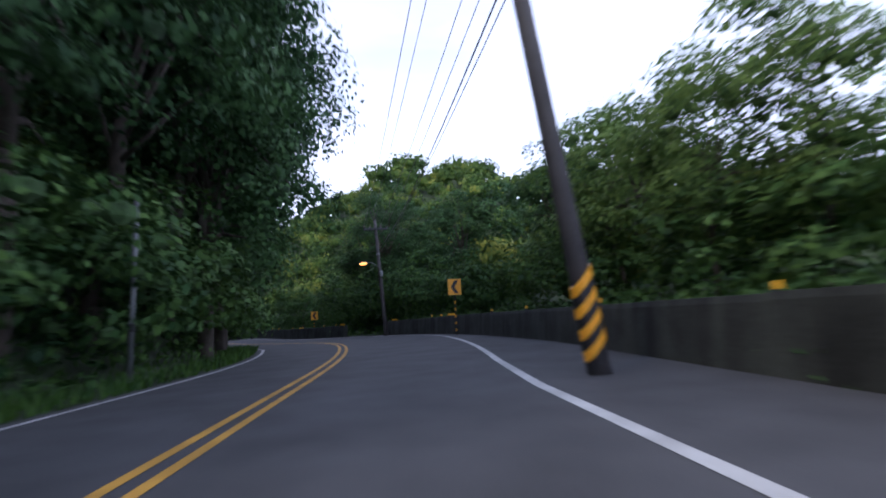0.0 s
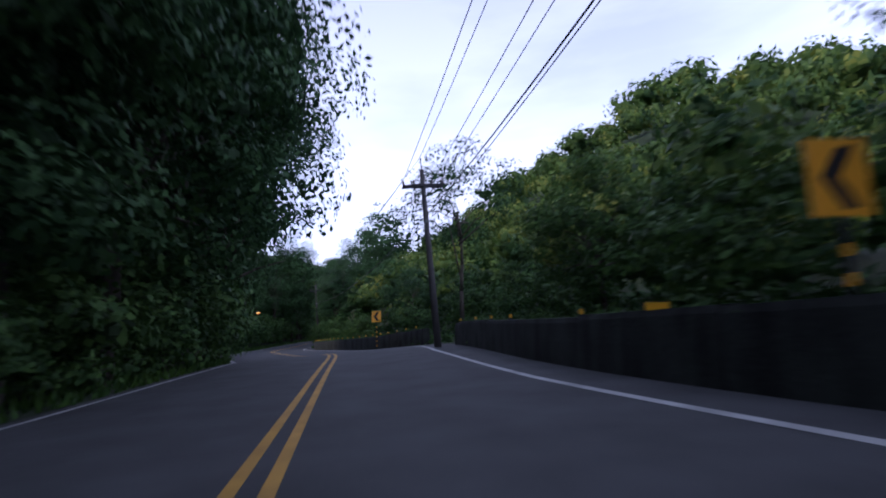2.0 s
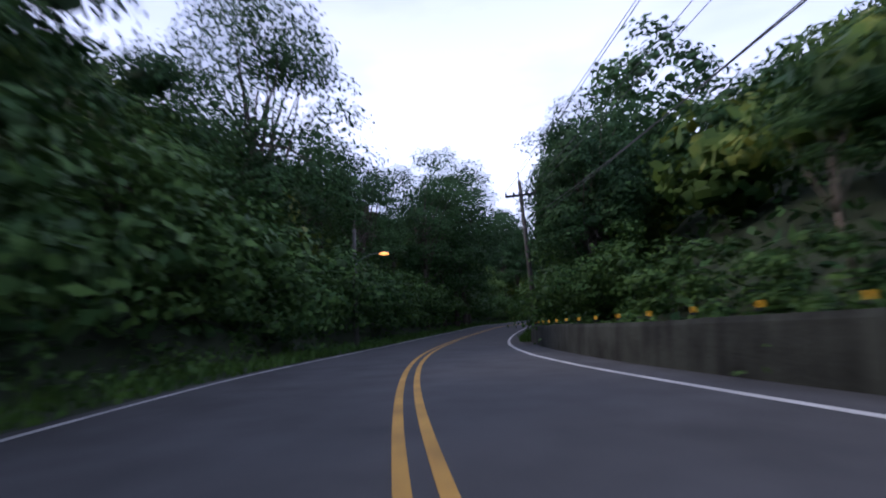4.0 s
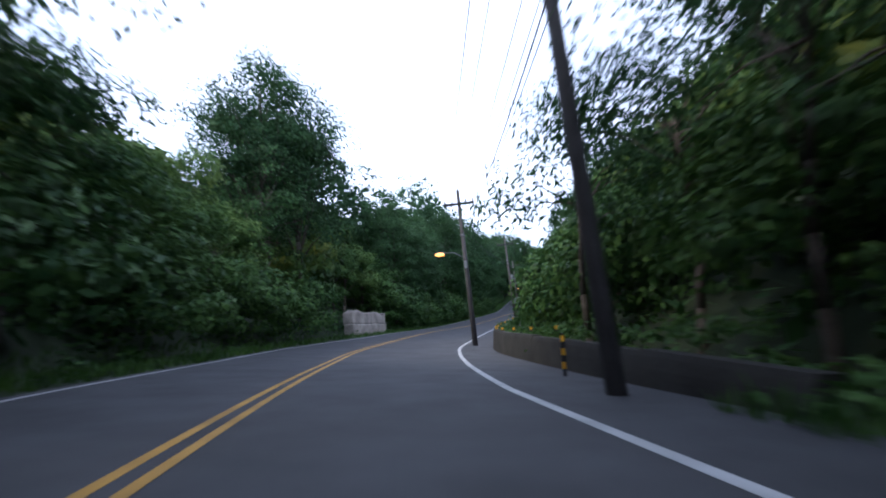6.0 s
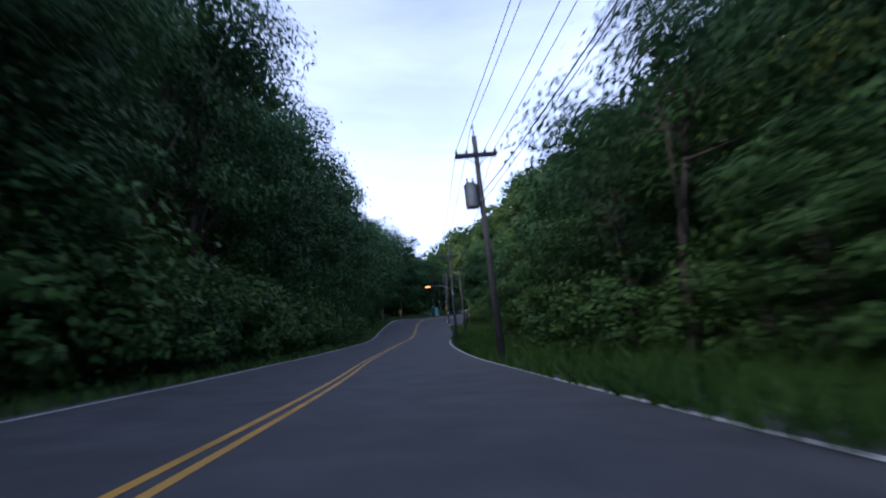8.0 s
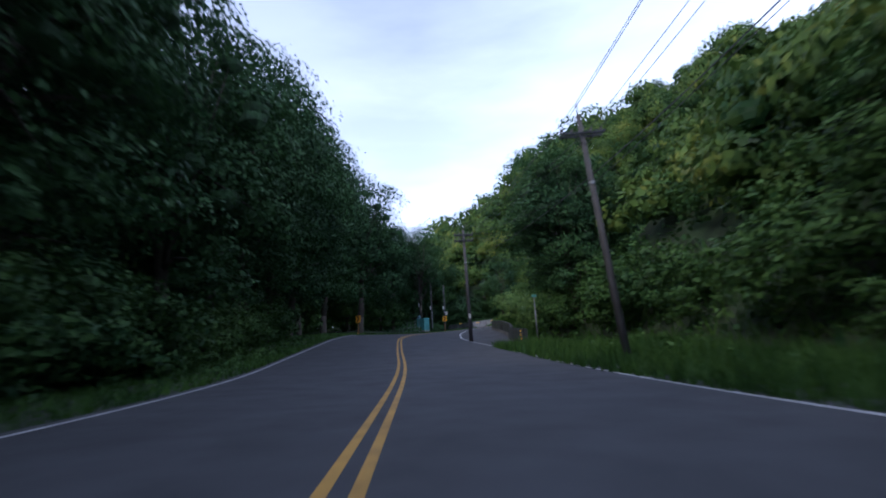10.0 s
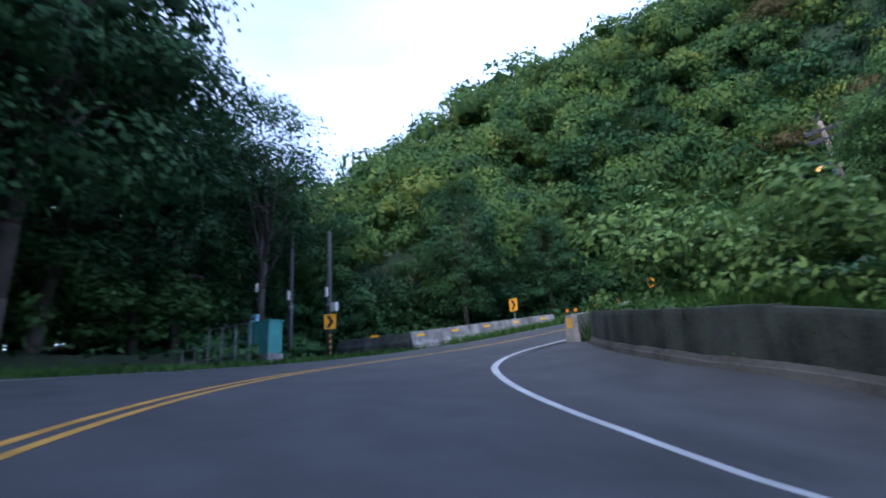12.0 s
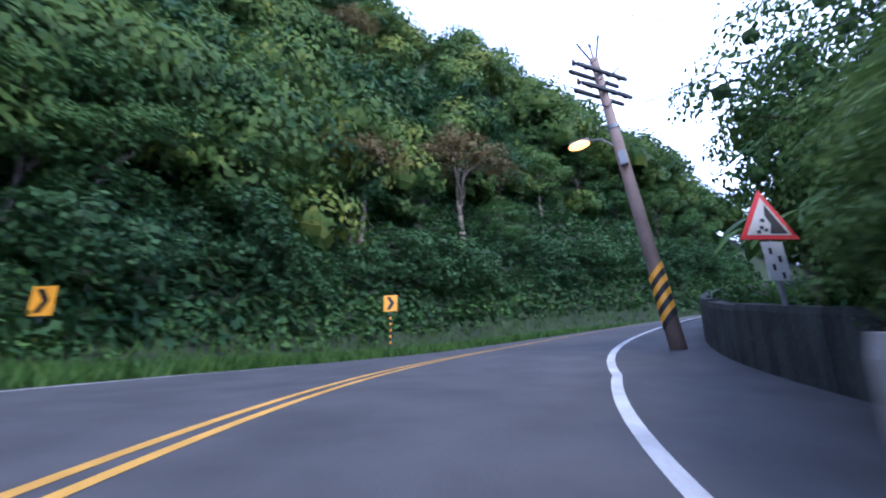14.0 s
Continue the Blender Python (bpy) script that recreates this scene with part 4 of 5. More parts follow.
def crown_leaves(r, rx, rz, clumps, per, long, wide, droop=0.0, low=0.35, core=0.36, ragged=0.05):
    """A crown of leafy clumps round the origin with gaps between them: leaves on the outside of each clump, a few
    sprigs standing out of it, and an added shade core. Gives leaves, their lie, which are core, and the clumps'
    middles."""
    way = unit_vectors(clumps, r)
    way[:, 2] = r.uniform(-low, 1.0, clumps)
    flat = np.sqrt(np.maximum(1 - way[:, 2] ** 2, 0.02)) / np.hypot(way[:, 0], way[:, 1])
    way[:, :2] *= flat[:, None]
    dist = r.uniform(0.5, 1.0, clumps)[:, None]
    mid = way * dist * np.array([rx, rx, rz])
    size = r.uniform(0.17, 0.42, clumps) * rx
    out, lie, inside = [], [], []
    share = size ** 2 / np.mean(size ** 2)
    for m, sz, w0, n, out_at in zip(mid, size, way, (per * share + 12).astype(int), dist[:, 0]):
        w = unit_vectors(n, r)
        w[:, 2] = np.where(w[:, 2] < -0.45, -w[:, 2], w[:, 2])
        far = np.where(r.uniform(0, 1, n) < ragged, r.uniform(1.05, 1.32, n), r.uniform(0.0, 1.0, n) ** 0.6 * 0.5 + 0.56)
        c = m + w * sz * np.array([1, 1, 0.7]) * far[:, None]
        out.append(leaves(c, w + w0 * 0.4 + np.array([0, 0, 0.45]), long, wide, r, droop))
        lie.append(w + w0 * 0.4 + r.normal(scale=0.3, size=w.shape))
        inside.append(np.zeros(n))
        # Added hull that shuts out light and darkens the clump's depth.
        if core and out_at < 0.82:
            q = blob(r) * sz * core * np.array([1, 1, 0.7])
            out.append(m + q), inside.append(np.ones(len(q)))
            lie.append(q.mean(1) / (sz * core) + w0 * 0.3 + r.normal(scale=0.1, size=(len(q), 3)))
    lie = np.concatenate(lie)
    return np.concatenate(out), lie / np.linalg.norm(lie, axis=1)[:, None], np.concatenate(inside), mid


CROWN_LEAVES, WOODS, THICKETS, SHRUBS = {}, [], [], []


def tree_proto(seed, high, rx, rz, clumps, per, long, wide, leaf_mat, bark, label, droop=0.0, trunk=0.2, low=0.5, bend=0.5, core=0.36):
    r = np.random.default_rng(seed)
    ob = thing("tree", (0, 0, -500), label, "tree", "roadside trees")
    v, lie, inside, mid = crown_leaves(r, rx, rz, clumps, per, long, wide, droop, low, core)
    crown_z = high - rz * 0.9
    v = v + np.array([0, 0, crown_z])
    bm = bmesh.new()
    joints = [Vector((0, 0, -1.0))]
    for k in range(1, 6):
        joints.append(Vector((math.sin(seed + k) * bend * 0.3 * k / 3, math.cos(seed * 2 + k) * bend * 0.3 * k / 3, crown_z * k / 5)))
    for k in range(5):
        rod(bm, joints[k], joints[k + 1], trunk * (1 - 0.13 * k), trunk * (1 - 0.13 * (k + 1)), 8)
    for m in mid[::3]:
        tip = Vector(m) * 0.85 + Vector((0, 0, crown_z))
        start = joints[2].lerp(joints[5], r.uniform(0, 1))
        knee = start.lerp(tip, 0.5) + Vector((r.uniform(-0.3, 0.3), r.uniform(-0.3, 0.3), 0.3))
        rod(bm, start, knee, trunk * 0.34, trunk * 0.22, 4), rod(bm, knee, tip, trunk * 0.22, trunk * 0.06, 4)
    smooth(part("trunk", bm, bark, ob))
    mesh_object("crown", quads_mesh("crown", v, lie, inside), leaf_mat, ob, second=SHADE_CORES[leaf_mat.name])
    CROWN_LEAVES[label] = (v, lie, inside)
    return ob


PROTOS = {
    "broad": tree_proto(1, 10.5, 4.0, 4.6, 40, 210, 0.25, 0.16, LEAF_DEEP, BARK, "dark broad-leaved tree with a dense rounded crown", low=0.8),
    "round": tree_proto(2, 9.0, 3.6, 4.0, 36, 210, 0.24, 0.15, LEAF_MID, BARK, "mid-green leafy tree with a rounded crown on the slope", low=0.8),
    "tall": tree_proto(3, 14.0, 3.6, 6.2, 50, 200, 0.25, 0.15, LEAF_DEEP, BARK, "tall dark tree overhanging the road edge", trunk=0.26, low=0.85),
    "layered": tree_proto(4, 9.5, 4.0, 3.6, 34, 170, 0.36, 0.16, LEAF_FRESH, PALE_BARK, "fresh green tree with layered drooping leaf fans", droop=0.35, low=0.7, core=0),
    "slender": tree_proto(5, 12.0, 2.6, 4.2, 20, 150, 0.22, 0.11, LEAF_MID, PALE_BARK, "slender open tree with sky showing through its crown", trunk=0.16, core=0.3),
    "feather": tree_proto(6, 10.0, 3.8, 3.8, 30, 150, 0.21, 0.10, LEAF_DEEP, BARK, "feathery open tree with fine dark leaves", droop=0.2, trunk=0.15, core=0),
    "giant": tree_proto(11, 19.0, 5.4, 8.8, 92, 215, 0.28, 0.18, LEAF_DEEP, BARK, "huge dark tree hung with leaves beside the road", trunk=0.38, low=0.9),
    "giant_open": tree_proto(12, 18.0, 5.4, 8.0, 70, 200, 0.27, 0.15, LEAF_DEEP, BARK, "huge spreading tree with lacy edges against the sky", trunk=0.32, droop=0.2, low=0.7, core=0),
    "thicket": tree_proto(13, 5.6, 3.4, 3.0, 34, 170, 0.26, 0.16, LEAF_MID, BARK, "dense leafy thicket at the foot of the slope", trunk=0.1, low=0.8),
    "bush": tree_proto(7, 4.2, 2.4, 2.4, 22, 170, 0.22, 0.13, LEAF_FRESH, BARK, "bushy green shrub tree at the foot of the slope", trunk=0.1, low=0.8),
    "fine": tree_proto(17, 7.5, 2.8, 3.2, 46, 170, 0.17, 0.11, LEAF_FRESH, BARK, "leafy young tree with small leaves behind the parapet", trunk=0.1, low=0.9, core=0.25),
    "rusty": tree_proto(8, 7.0, 3.2, 1.7, 26, 170, 0.22, 0.14, LEAF_RUST, PALE_BARK, "tree with rusty brown blossom over green forest"),
}


def plant(kind, x, y, size=1.0, sink=0.2, turn=None, z=None):
    zz = float(ground_height(x, y)[0]) if z is None else z
    m = pose(x, y, zz - sink, rng.uniform(-4, 4), rng.uniform(-4, 4), rng.uniform(0, 360) if turn is None else turn) @ Matrix.Diagonal((size, size, size * rng.uniform(0.9, 1.12), 1))
    return copy_thing(PROTOS[kind], m)


def plant_by_road(kind, s, d, size=1.0):
    p = road_xyz(s, d)[0]
    return plant(kind, p[0], p[1], size)


# rows of trees at the foot of the slopes, denser where the road passes close
def tree_line(s0, s1, side, step, first, kinds, size, spread=2.0, behind=False):
    for s in np.arange(s0, s1, step):
        s = s + rng.uniform(-step, step) * 0.4
        base = left_line(s) + left_verge(s) if side < 0 else wall_offset(s) + right_verge(s)
        kind, off, big = kinds[rng.integers(len(kinds))], side * (base + first + rng.uniform(0, spread)), size * rng.uniform(0.8, 1.2)
        low = kind in ("thicket", "bush")
        if not behind and not low:
            plant_by_road(kind, s, off, big)
            continue
        skip, grow = (3, 1.35) if low and not behind else (6, 1.9)
        v, lie, inside = CROWN_LEAVES[PROTOS[kind]["label"]]
        keep = (inside > 0) | (np.arange(len(v)) % skip == 0)
        v, lie, inside = v[keep], lie[keep], inside[keep]
        mid, a = v.mean(1, keepdims=True), rng.uniform(0, 6.28)
        v = (mid + (v - mid) * np.where(inside > 0, 1, grow)[:, None, None]) * big
        spin = np.array([[math.cos(a), math.sin(a), 0], [-math.sin(a), math.cos(a), 0], [0, 0, 1]])
        p = road_xyz(s, off)[0]
        # Low thickets on the left past 366 join the darker leaves, painting their shade.
        (WOODS if not low or (s > 366 and side < 0) else SHRUBS if s > 338 and side > 0 else THICKETS).append((v @ spin + np.array([p[0], p[1], float(ground_height(p[0], p[1])[0]) - 0.2]), lie @ spin, inside))


tree_line(2, 22, -1, 4.6, 1.0, ("giant", "giant_open", "giant"), 0.9, 0.8)
tree_line(22, 54, -1, 4.4, -0.1, ("giant", "giant_open", "giant"), 1.02, 0.6)
tree_line(54, 84, -1, 4.4, -0.7, ("giant", "giant_open", "giant"), 1.02, 0.5)
tree_line(0, 80, -1, 6.5, 6.0, ("giant", "tall"), 1.15, behind=True)
tree_line(84, 98, -1, 4.4, -0.2, ("giant_open", "giant"), 0.9, 0.6)
tree_line(98, 124, -1, 4.4, 1.0, ("broad", "round", "broad"), 0.8)
tree_line(124, 152, -1, 4.8, 1.2, ("tall", "giant_open"), 0.8)
tree_line(176, 198, -1, 3.4, 1.0, ("round", "layered", "round"), 0.74)
for s, d, size in ((199.5, -9.5, 0.9), (203, -10.5, 1.1), (207, -12, 1.15), (212, -16, 1.0), (219, -20, 1.0)):
    plant_by_road("giant_open", s, d, size)
tree_line(200, 226, -1, 3.8, 2.2, ("round", "layered", "bush"), 0.7)
tree_line(226, 256, -1, 4.6, 0.6, ("giant", "giant", "tall", "giant_open"), 0.82, 1.2)
tree_line(256, 318, -1, 5.0, 0.4, ("giant", "giant", "tall", "giant_open"), 1.0, 1.2)
tree_line(228, 318, -1, 6.0, 6.0, ("giant", "tall"), 1.1, behind=True)
for s in np.arange(320, 361, 4.0):
    plant_by_road(("giant", "giant_open", "giant")[int(s / 4) % 3], s, -10.4 - rng.uniform(0, 1.2) - (1.5 if s > 346 else 0), 1.12 * rng.uniform(0.9, 1.1))
tree_line(322, 354, -1, 3.6, 1.0, ("giant", "broad", "tall"), 1.0, 2.5, behind=True)
tree_line(318, 355, -1, 2.6, 1.5, ("thicket", "thicket", "broad"), 1.05, behind=True)
tree_line(355, 366, -1, 2.4, 5.0, ("thicket", "broad"), 0.85, behind=True)
tree_line(366, 378, -1, 2.4, 5.0, ("thicket", "bush"), 0.8)
tree_line(374, 390, -1, 4.0, 2.6, ("layered", "round"), 0.62)
tree_line(390, 446, -1, 4.4, 2.4, ("layered", "round", "broad", "round"), 0.7)
tree_line(390, 446, -1, 4.8, 6.0, ("layered", "tall", "broad"), 0.8, behind=True)
for s, d, size in ((352, -14.5, 1.05), (357, -17.0, 1.1), (361, -17.0, 1.15), (365, -19.0, 1.0), (363, -23, 1.1), (362, -16.6, 1.0), (366, -18.0, 0.95), (369, -17.0, 0.9), (358, -20, 1.2), (370, -22.5, 0.8), (368, -23.5, 0.9)):
    plant_by_road("giant_open" if int(s) % 2 else "giant", s, d, size)
tree_line(336, 363, -1, 3.4, 8.0, ("giant", "broad", "tall"), 0.95, 5.0, behind=True)
tree_line(352, 369, -1, 2.2, 8.0, ("giant", "broad", "tall"), 0.9, 8.0, behind=True)
tree_line(-6, 203, -1, 3.4, 0.0, ("thicket",), 0.85, 1.0)
tree_line(219, 318, -1, 3.4, 0.0, ("thicket", "thicket", "bush"), 0.95, 1.0)
tree_line(318, 342, -1, 3.6, 0.2, ("thicket", "bush"), 0.9, 1.0)
tree_line(371, 379, -1, 2.4, 2.2, ("bush", "thicket"), 0.8, 1.0)
tree_line(374, 446, -1, 2.0, 1.2, ("thicket", "bush", "thicket"), 0.66, 1.2)
tree_line(0, 24, 1, 4.4, 1.0, ("thicket", "bush", "thicket"), 0.75)
tree_line(22, 36, 1, 3.6, 2.6, ("thicket", "round"), 0.6)
tree_line(37, 45, 1, 3.2, 4.2, ("tall", "broad"), 0.68, 1.5)
tree_line(42, 50, 1, 3.0, 3.6, ("broad", "tall"), 0.6, 1.0)
tree_line(30, 52, 1, 2.8, 1.0, ("thicket",), 0.85, 0.8)
tree_line(38, 52, 1, 4.0, 7.0, ("broad", "tall"), 0.68, behind=True)
tree_line(50, 68, 1, 3.6, 0.8, ("thicket", "round", "thicket"), 0.55)
tree_line(50, 74, 1, 4.2, 5.0, ("broad", "round"), 0.45, behind=True)
tree_line(74, 100, 1, 4.2, 5.0, ("broad", "round"), 0.42, behind=True)
tree_line(68, 128, 1, 3.6, 0.6, ("thicket", "bush", "thicket"), 0.52)
tree_line(100, 128, 1, 5.0, 5.0, ("round", "broad"), 0.6, behind=True)
tree_line(124, 168, 1, 4.0, 0.7, ("giant", "tall", "giant", "broad"), 0.82, 1.0)
tree_line(124, 168, 1, 3.4, -0.4, ("thicket",), 0.75, 0.6)
tree_line(138, 166, 1, 6.0, 5.5, ("giant", "tall"), 1.0, behind=True)
tree_line(168, 226, 1, 3.4, 0.4, ("thicket", "bush", "thicket"), 0.78)
tree_line(176, 226, 1, 4.4, 5.0, ("round", "thicket", "round"), 0.62, behind=True)
tree_line(226, 306, 1, 3.8, 0.0, ("thicket", "bush", "round", "broad"), 0.85)
tree_line(306, 330, 1, 3.4, 0.4, ("bush", "thicket"), 0.7)
tree_line(226, 296, 1, 4.4, 4.0, ("broad", "tall", "round"), 0.95, behind=True)
tree_line(296, 330, 1, 4.4, 4.0, ("thicket", "round"), 0.62, behind=True)
tree_line(226, 262, 1, 8.0, 7.5, ("feather", "feather"), 1.15)
tree_line(228, 264, 1, 2.8, -3.4, ("round", "thicket", "bush"), 0.6, 1.0)
tree_line(331, 339, 1, 3.0, 1.2, ("giant", "broad", "tall"), 0.72)
tree_line(336, 376, 1, 3.0, 0.2, ("thicket", "bush"), 0.62)
tree_line(320, 350, 1, 2.2, 0.8, ("thicket",), 0.6, 1.0)
tree_line(337, 351, 1, 2.6, 3.2, ("broad", "round"), 0.66, 1.5)
tree_line(375, 380, 1, 1.8, 0.6, ("fine", "fine"), 0.32, 1.0)
tree_line(392, 404, 1, 3.0, 0.6, ("bush", "thicket", "bush"), 0.6, 1.5)
for s, d, kind, size in ((403.5, -12.5, "rusty", 1.0), (411, -12.0, "rusty", 1.2), (408, -24, "rusty", 1.0), (318, 30, "rusty", 1.2),
                         (181, 8.8, "feather", 1.0), (73.5, 7.2, "feather", 1.0), (90, 10.5, "feather", 0.6), (108, 9, "slender", 0.45), (25.8, 13.0, "tall", 0.8), (28.5, 15.5, "tall", 0.8),
                         (378, -10.8, "giant", 0.56), (384, -10.4, "giant", 0.42), (248, 10.2, "giant_open", 0.56), (244.0, 9.8, "feather", 1.15), (210, 13.5, "tall", 0.6), (214, 13.8, "tall", 0.62), (205.5, -9.2, "giant_open", 0.95), (46, 10.5, "giant_open", 0.7), (50.5, 11.0, "giant", 0.66), (13, 10.5, "fine", 1.0), (16.5, 11.2, "fine", 1.15), (20, 12.0, "fine", 1.3), (10, 11, "fine", 1.0),
                         (153, -6.6, "giant_open", 0.95), (158, -6.0, "giant", 0.9), (162, -5.4, "giant_open", 1.1), (166.5, -5.4, "giant_open", 1.15), (171, -6.0, "giant_open", 1.0), (227.5, -9.2, "giant", 0.74), (231.5, -8.6, "giant", 0.74), (236, -8.4, "giant", 0.74), (241, -8.6, "giant", 0.74), (172, 9.6, "feather", 1.05), (176.5, 10.0, "feather", 1.0), (187, 12.5, "round", 0.6),
                         (333, 13.6, "giant", 0.85), (336.0, 14.4, "giant", 0.8), (339.5, 15.4, "giant", 0.62), (344, 14.6, "round", 0.8), (391, 10.0, "fine", 0.9), (393.5, 9.6, "fine", 0.95), (390, 12.5, "fine", 1.0), (396, 10.5, "fine", 0.9), (383.4, 7.8, "fine", 0.58), (384.8, 8.2, "fine", 0.62), (386.4, 8.5, "fine", 0.62), (382.4, 5.8, "fine", 0.42), (383.5, 6.8, "fine", 0.55), (384.0, 6.0, "fine", 0.36), (386.2, 7.9, "fine", 0.58), (380.6, 6.4, "fine", 0.5), (378.6, 6.9, "fine", 0.52), (376.6, 7.4, "fine", 0.5)):
    plant_by_road(kind, s, d, size)
for s in np.arange(394, 430, 4.5):
    plant_by_road("fine" if rng.uniform() < 0.6 else "layered", s, wall_offset(s) + 4 + rng.uniform(0, 5), 0.7)
tree_line(314, 340, -1, 2.3, -2.6, ("thicket", "bush"), 0.62, 0.8)
tree_line(316, 341, -1, 2.0, -3.2, ("thicket", "bush"), 0.55, 0.8)
tree_line(342, 357, -1, 2.0, 1.6, ("thicket", "bush"), 0.75, 1.5)
tree_line(338, 366, -1, 1.8, 4.2, ("thicket",), 0.9, 1.5)
tree_line(48, 92, -1, 2.2, -0.7, ("thicket",), 0.5, 0.5)
tree_line(226, 316, -1, 2.6, -0.4, ("thicket",), 0.7, 0.6)
tree_line(140, 170, 1, 2.6, 3.6, ("broad", "tall", "broad"), 0.85, 1.5, behind=True)
tree_line(158, 178, 1, 2.0, 4.4, ("tall", "broad"), 0.98, 2.4, behind=True)
tree_line(344, 366, -1, 1.8, 7.5, ("thicket",), 1.15, 2.5)
tree_line(354, 372, -1, 1.1, 15.0, ("thicket",), 1.6, 10.0, behind=True)
tagged(mesh_object("woodland", quads_mesh("woodland", *(np.concatenate(q) for q in zip(*WOODS))), LEAF_DEEP, second=SHADE_CORES[LEAF_DEEP.name]), "dark crowded trees behind the roadside trees", "woodland", kind="stuff")

tagged(mesh_object("shrubbery", quads_mesh("shrubbery", *(np.concatenate(q) for q in zip(*SHRUBS))), LEAF_FRESH, second=SHADE_CORES[LEAF_FRESH.name]), "fresh green shrubs crowding behind the parapet of the bend", "shrubs", kind="stuff")
tagged(mesh_object("thicket", quads_mesh("thicket", *(np.concatenate(q) for q in zip(*THICKETS))), LEAF_MID, second=SHADE_CORES[LEAF_MID.name]), "dense green thickets along the foot of the slopes", "shrubs", kind="stuff")


# ---- the forest on the hills, too many crowns to count ----
def dome_hull(r):
    """The uneven closed inside of one leafy dome, as four-cornered pieces."""
    up, round_ = np.linspace(-0.9, 1.35, 6), np.linspace(0, 2 * math.pi, 9)[:-1] + r.uniform(0, 1)
    far = r.uniform(0.26, 0.54, (6, 8, 1))
    g = np.stack([np.cos(up)[:, None] * np.cos(round_), np.cos(up)[:, None] * np.sin(round_), np.sin(up)[:, None] * np.ones(8)], 2) * far
    nxt = np.roll(g, -1, axis=1)
    return np.stack([g[:-1], nxt[:-1], nxt[1:], g[1:]], 2).reshape(-1, 4, 3)


def dome_crown(r, size, domes, rich, inner, broad, outer, fine, closed=False):
    """A crown of a few leafy domes draped over one another: broad leaves inside, fine ones standing proud of them."""
    way = r.uniform(0, 6.28, domes)
    out = r.uniform(0.0, 0.8, domes) * size
    mid = np.stack([np.cos(way) * out, np.sin(way) * out, r.uniform(-0.35, 0.4, domes) * size - 0.4 * out], 1)
    mid[0] = 0
    wide = r.uniform(0.38, 0.68, domes) * size
    wide[0] = 0.75 * size
    made, lie = [], []
    for m, w in zip(mid, wide):
        if closed:
            q = dome_hull(r) * w * np.array([1, 1, 0.85])
            made.append(m + q)
            face = q.mean(1) / w
            lie.append(face + r.normal(scale=0.05, size=face.shape))
        for count, leaf, lo, hi, loose in ((inner, broad, 0.72, 0.98, 0.35), (outer, fine, 0.92, 1.12, 0.4)):
            if not count:
                continue
            n = max(6, int(count * rich * (w / (0.6 * size)) ** 2))
            v = unit_vectors(n, r)
            v[:, 2] = r.uniform(-0.25, 1.0, n)
            v[:, :2] *= (np.sqrt(1 - v[:, 2] ** 2) / np.hypot(v[:, 0], v[:, 1]))[:, None]
            shell = r.uniform(lo, hi, n)[:, None]
            made.append(leaves(m + v * shell * w * np.array([1, 1, 0.85]), v, leaf, leaf * 0.62, r, 0.2, loose))
            lie.append(v + r.normal(scale=0.12 if leaf == broad else 0.28, size=v.shape))
    lie = np.concatenate(lie)
    return np.concatenate(made), lie / np.linalg.norm(lie, axis=1)[:, None]


def forest(r, near, far, gap, leafing, fine_hill, name):
    """A closed canopy of crowns between two distances from the road."""
    tries = 130000 if far < 60 else 90000
    xs, ys = r.uniform(-230, 110, tries), r.uniform(-50, 500, tries)
    s, d, z = nearest(xs, ys)
    clear = np.where(d < 0, left_line(s) + left_verge(s) + 4, wall_offset(s) + right_verge(s) + 4.5)
    reach = np.where(d < 0, np.where(s < 362, 34, np.where(s > 436, 45, 112)), np.where(s < 20, 45, np.where(s > 186, 48, 125)))
    keep = (np.abs(d) > np.maximum(clear, near)) & (np.abs(d) <= np.minimum(far, reach)) & ~((d > 0) & (s > 366)) & ~((d < 0) & (s > 356) & (s < 378) & (d > -21))
    xs, ys, s, d = xs[keep], ys[keep], s[keep], d[keep]
    h = ground_height(xs, ys)
    steep = np.hypot(ground_height(xs + 3, ys) - h, ground_height(xs, ys + 3) - h) / 3
    room = gap / np.sqrt(1 + steep ** 2) ** 1.1 * r.uniform(0.75, 1.25, len(xs))
    cell, taken = {}, []
    for k in range(len(xs)):
        key = (int(xs[k] // 8), int(ys[k] // 8))
        hits = [q for a in (-1, 0, 1) for b in (-1, 0, 1) for q in cell.get((key[0] + a, key[1] + b), ())]
        if all((xs[k] - xs[q]) ** 2 + (ys[k] - ys[q]) ** 2 > room[k] ** 2 for q in hits):
            cell.setdefault(key, []).append(k)
            taken.append(k)
    out, lies = [], []
    for k in taken:
        size = gap * r.choice([0.42, 0.6, 0.85, 1.25], p=[0.27, 0.33, 0.25, 0.15])
        hill = s[k] > 366 and d[k] < 0
        size = size if hill else min(size, 0.85 * gap)
        top = r.uniform(-0.4, 3.4) + 0.62 * size if hill else r.uniform(0.0, 2.2) + 0.6 * size
        v, lie = dome_crown(r, size, 6 if size > 0.8 * gap else 4, (size / (0.66 * gap)) ** 2, *(fine_hill if hill else leafing))
        out.append(v + np.array([xs[k], ys[k], h[k] + top])), lies.append(lie)
    ob = mesh_object(name, quads_mesh(name, np.concatenate(out), np.concatenate(lies)), LEAF_FOREST)
    tagged(ob, "dense subtropical forest canopy covering the steep hills", "forest", kind="stuff")
    return len(taken)


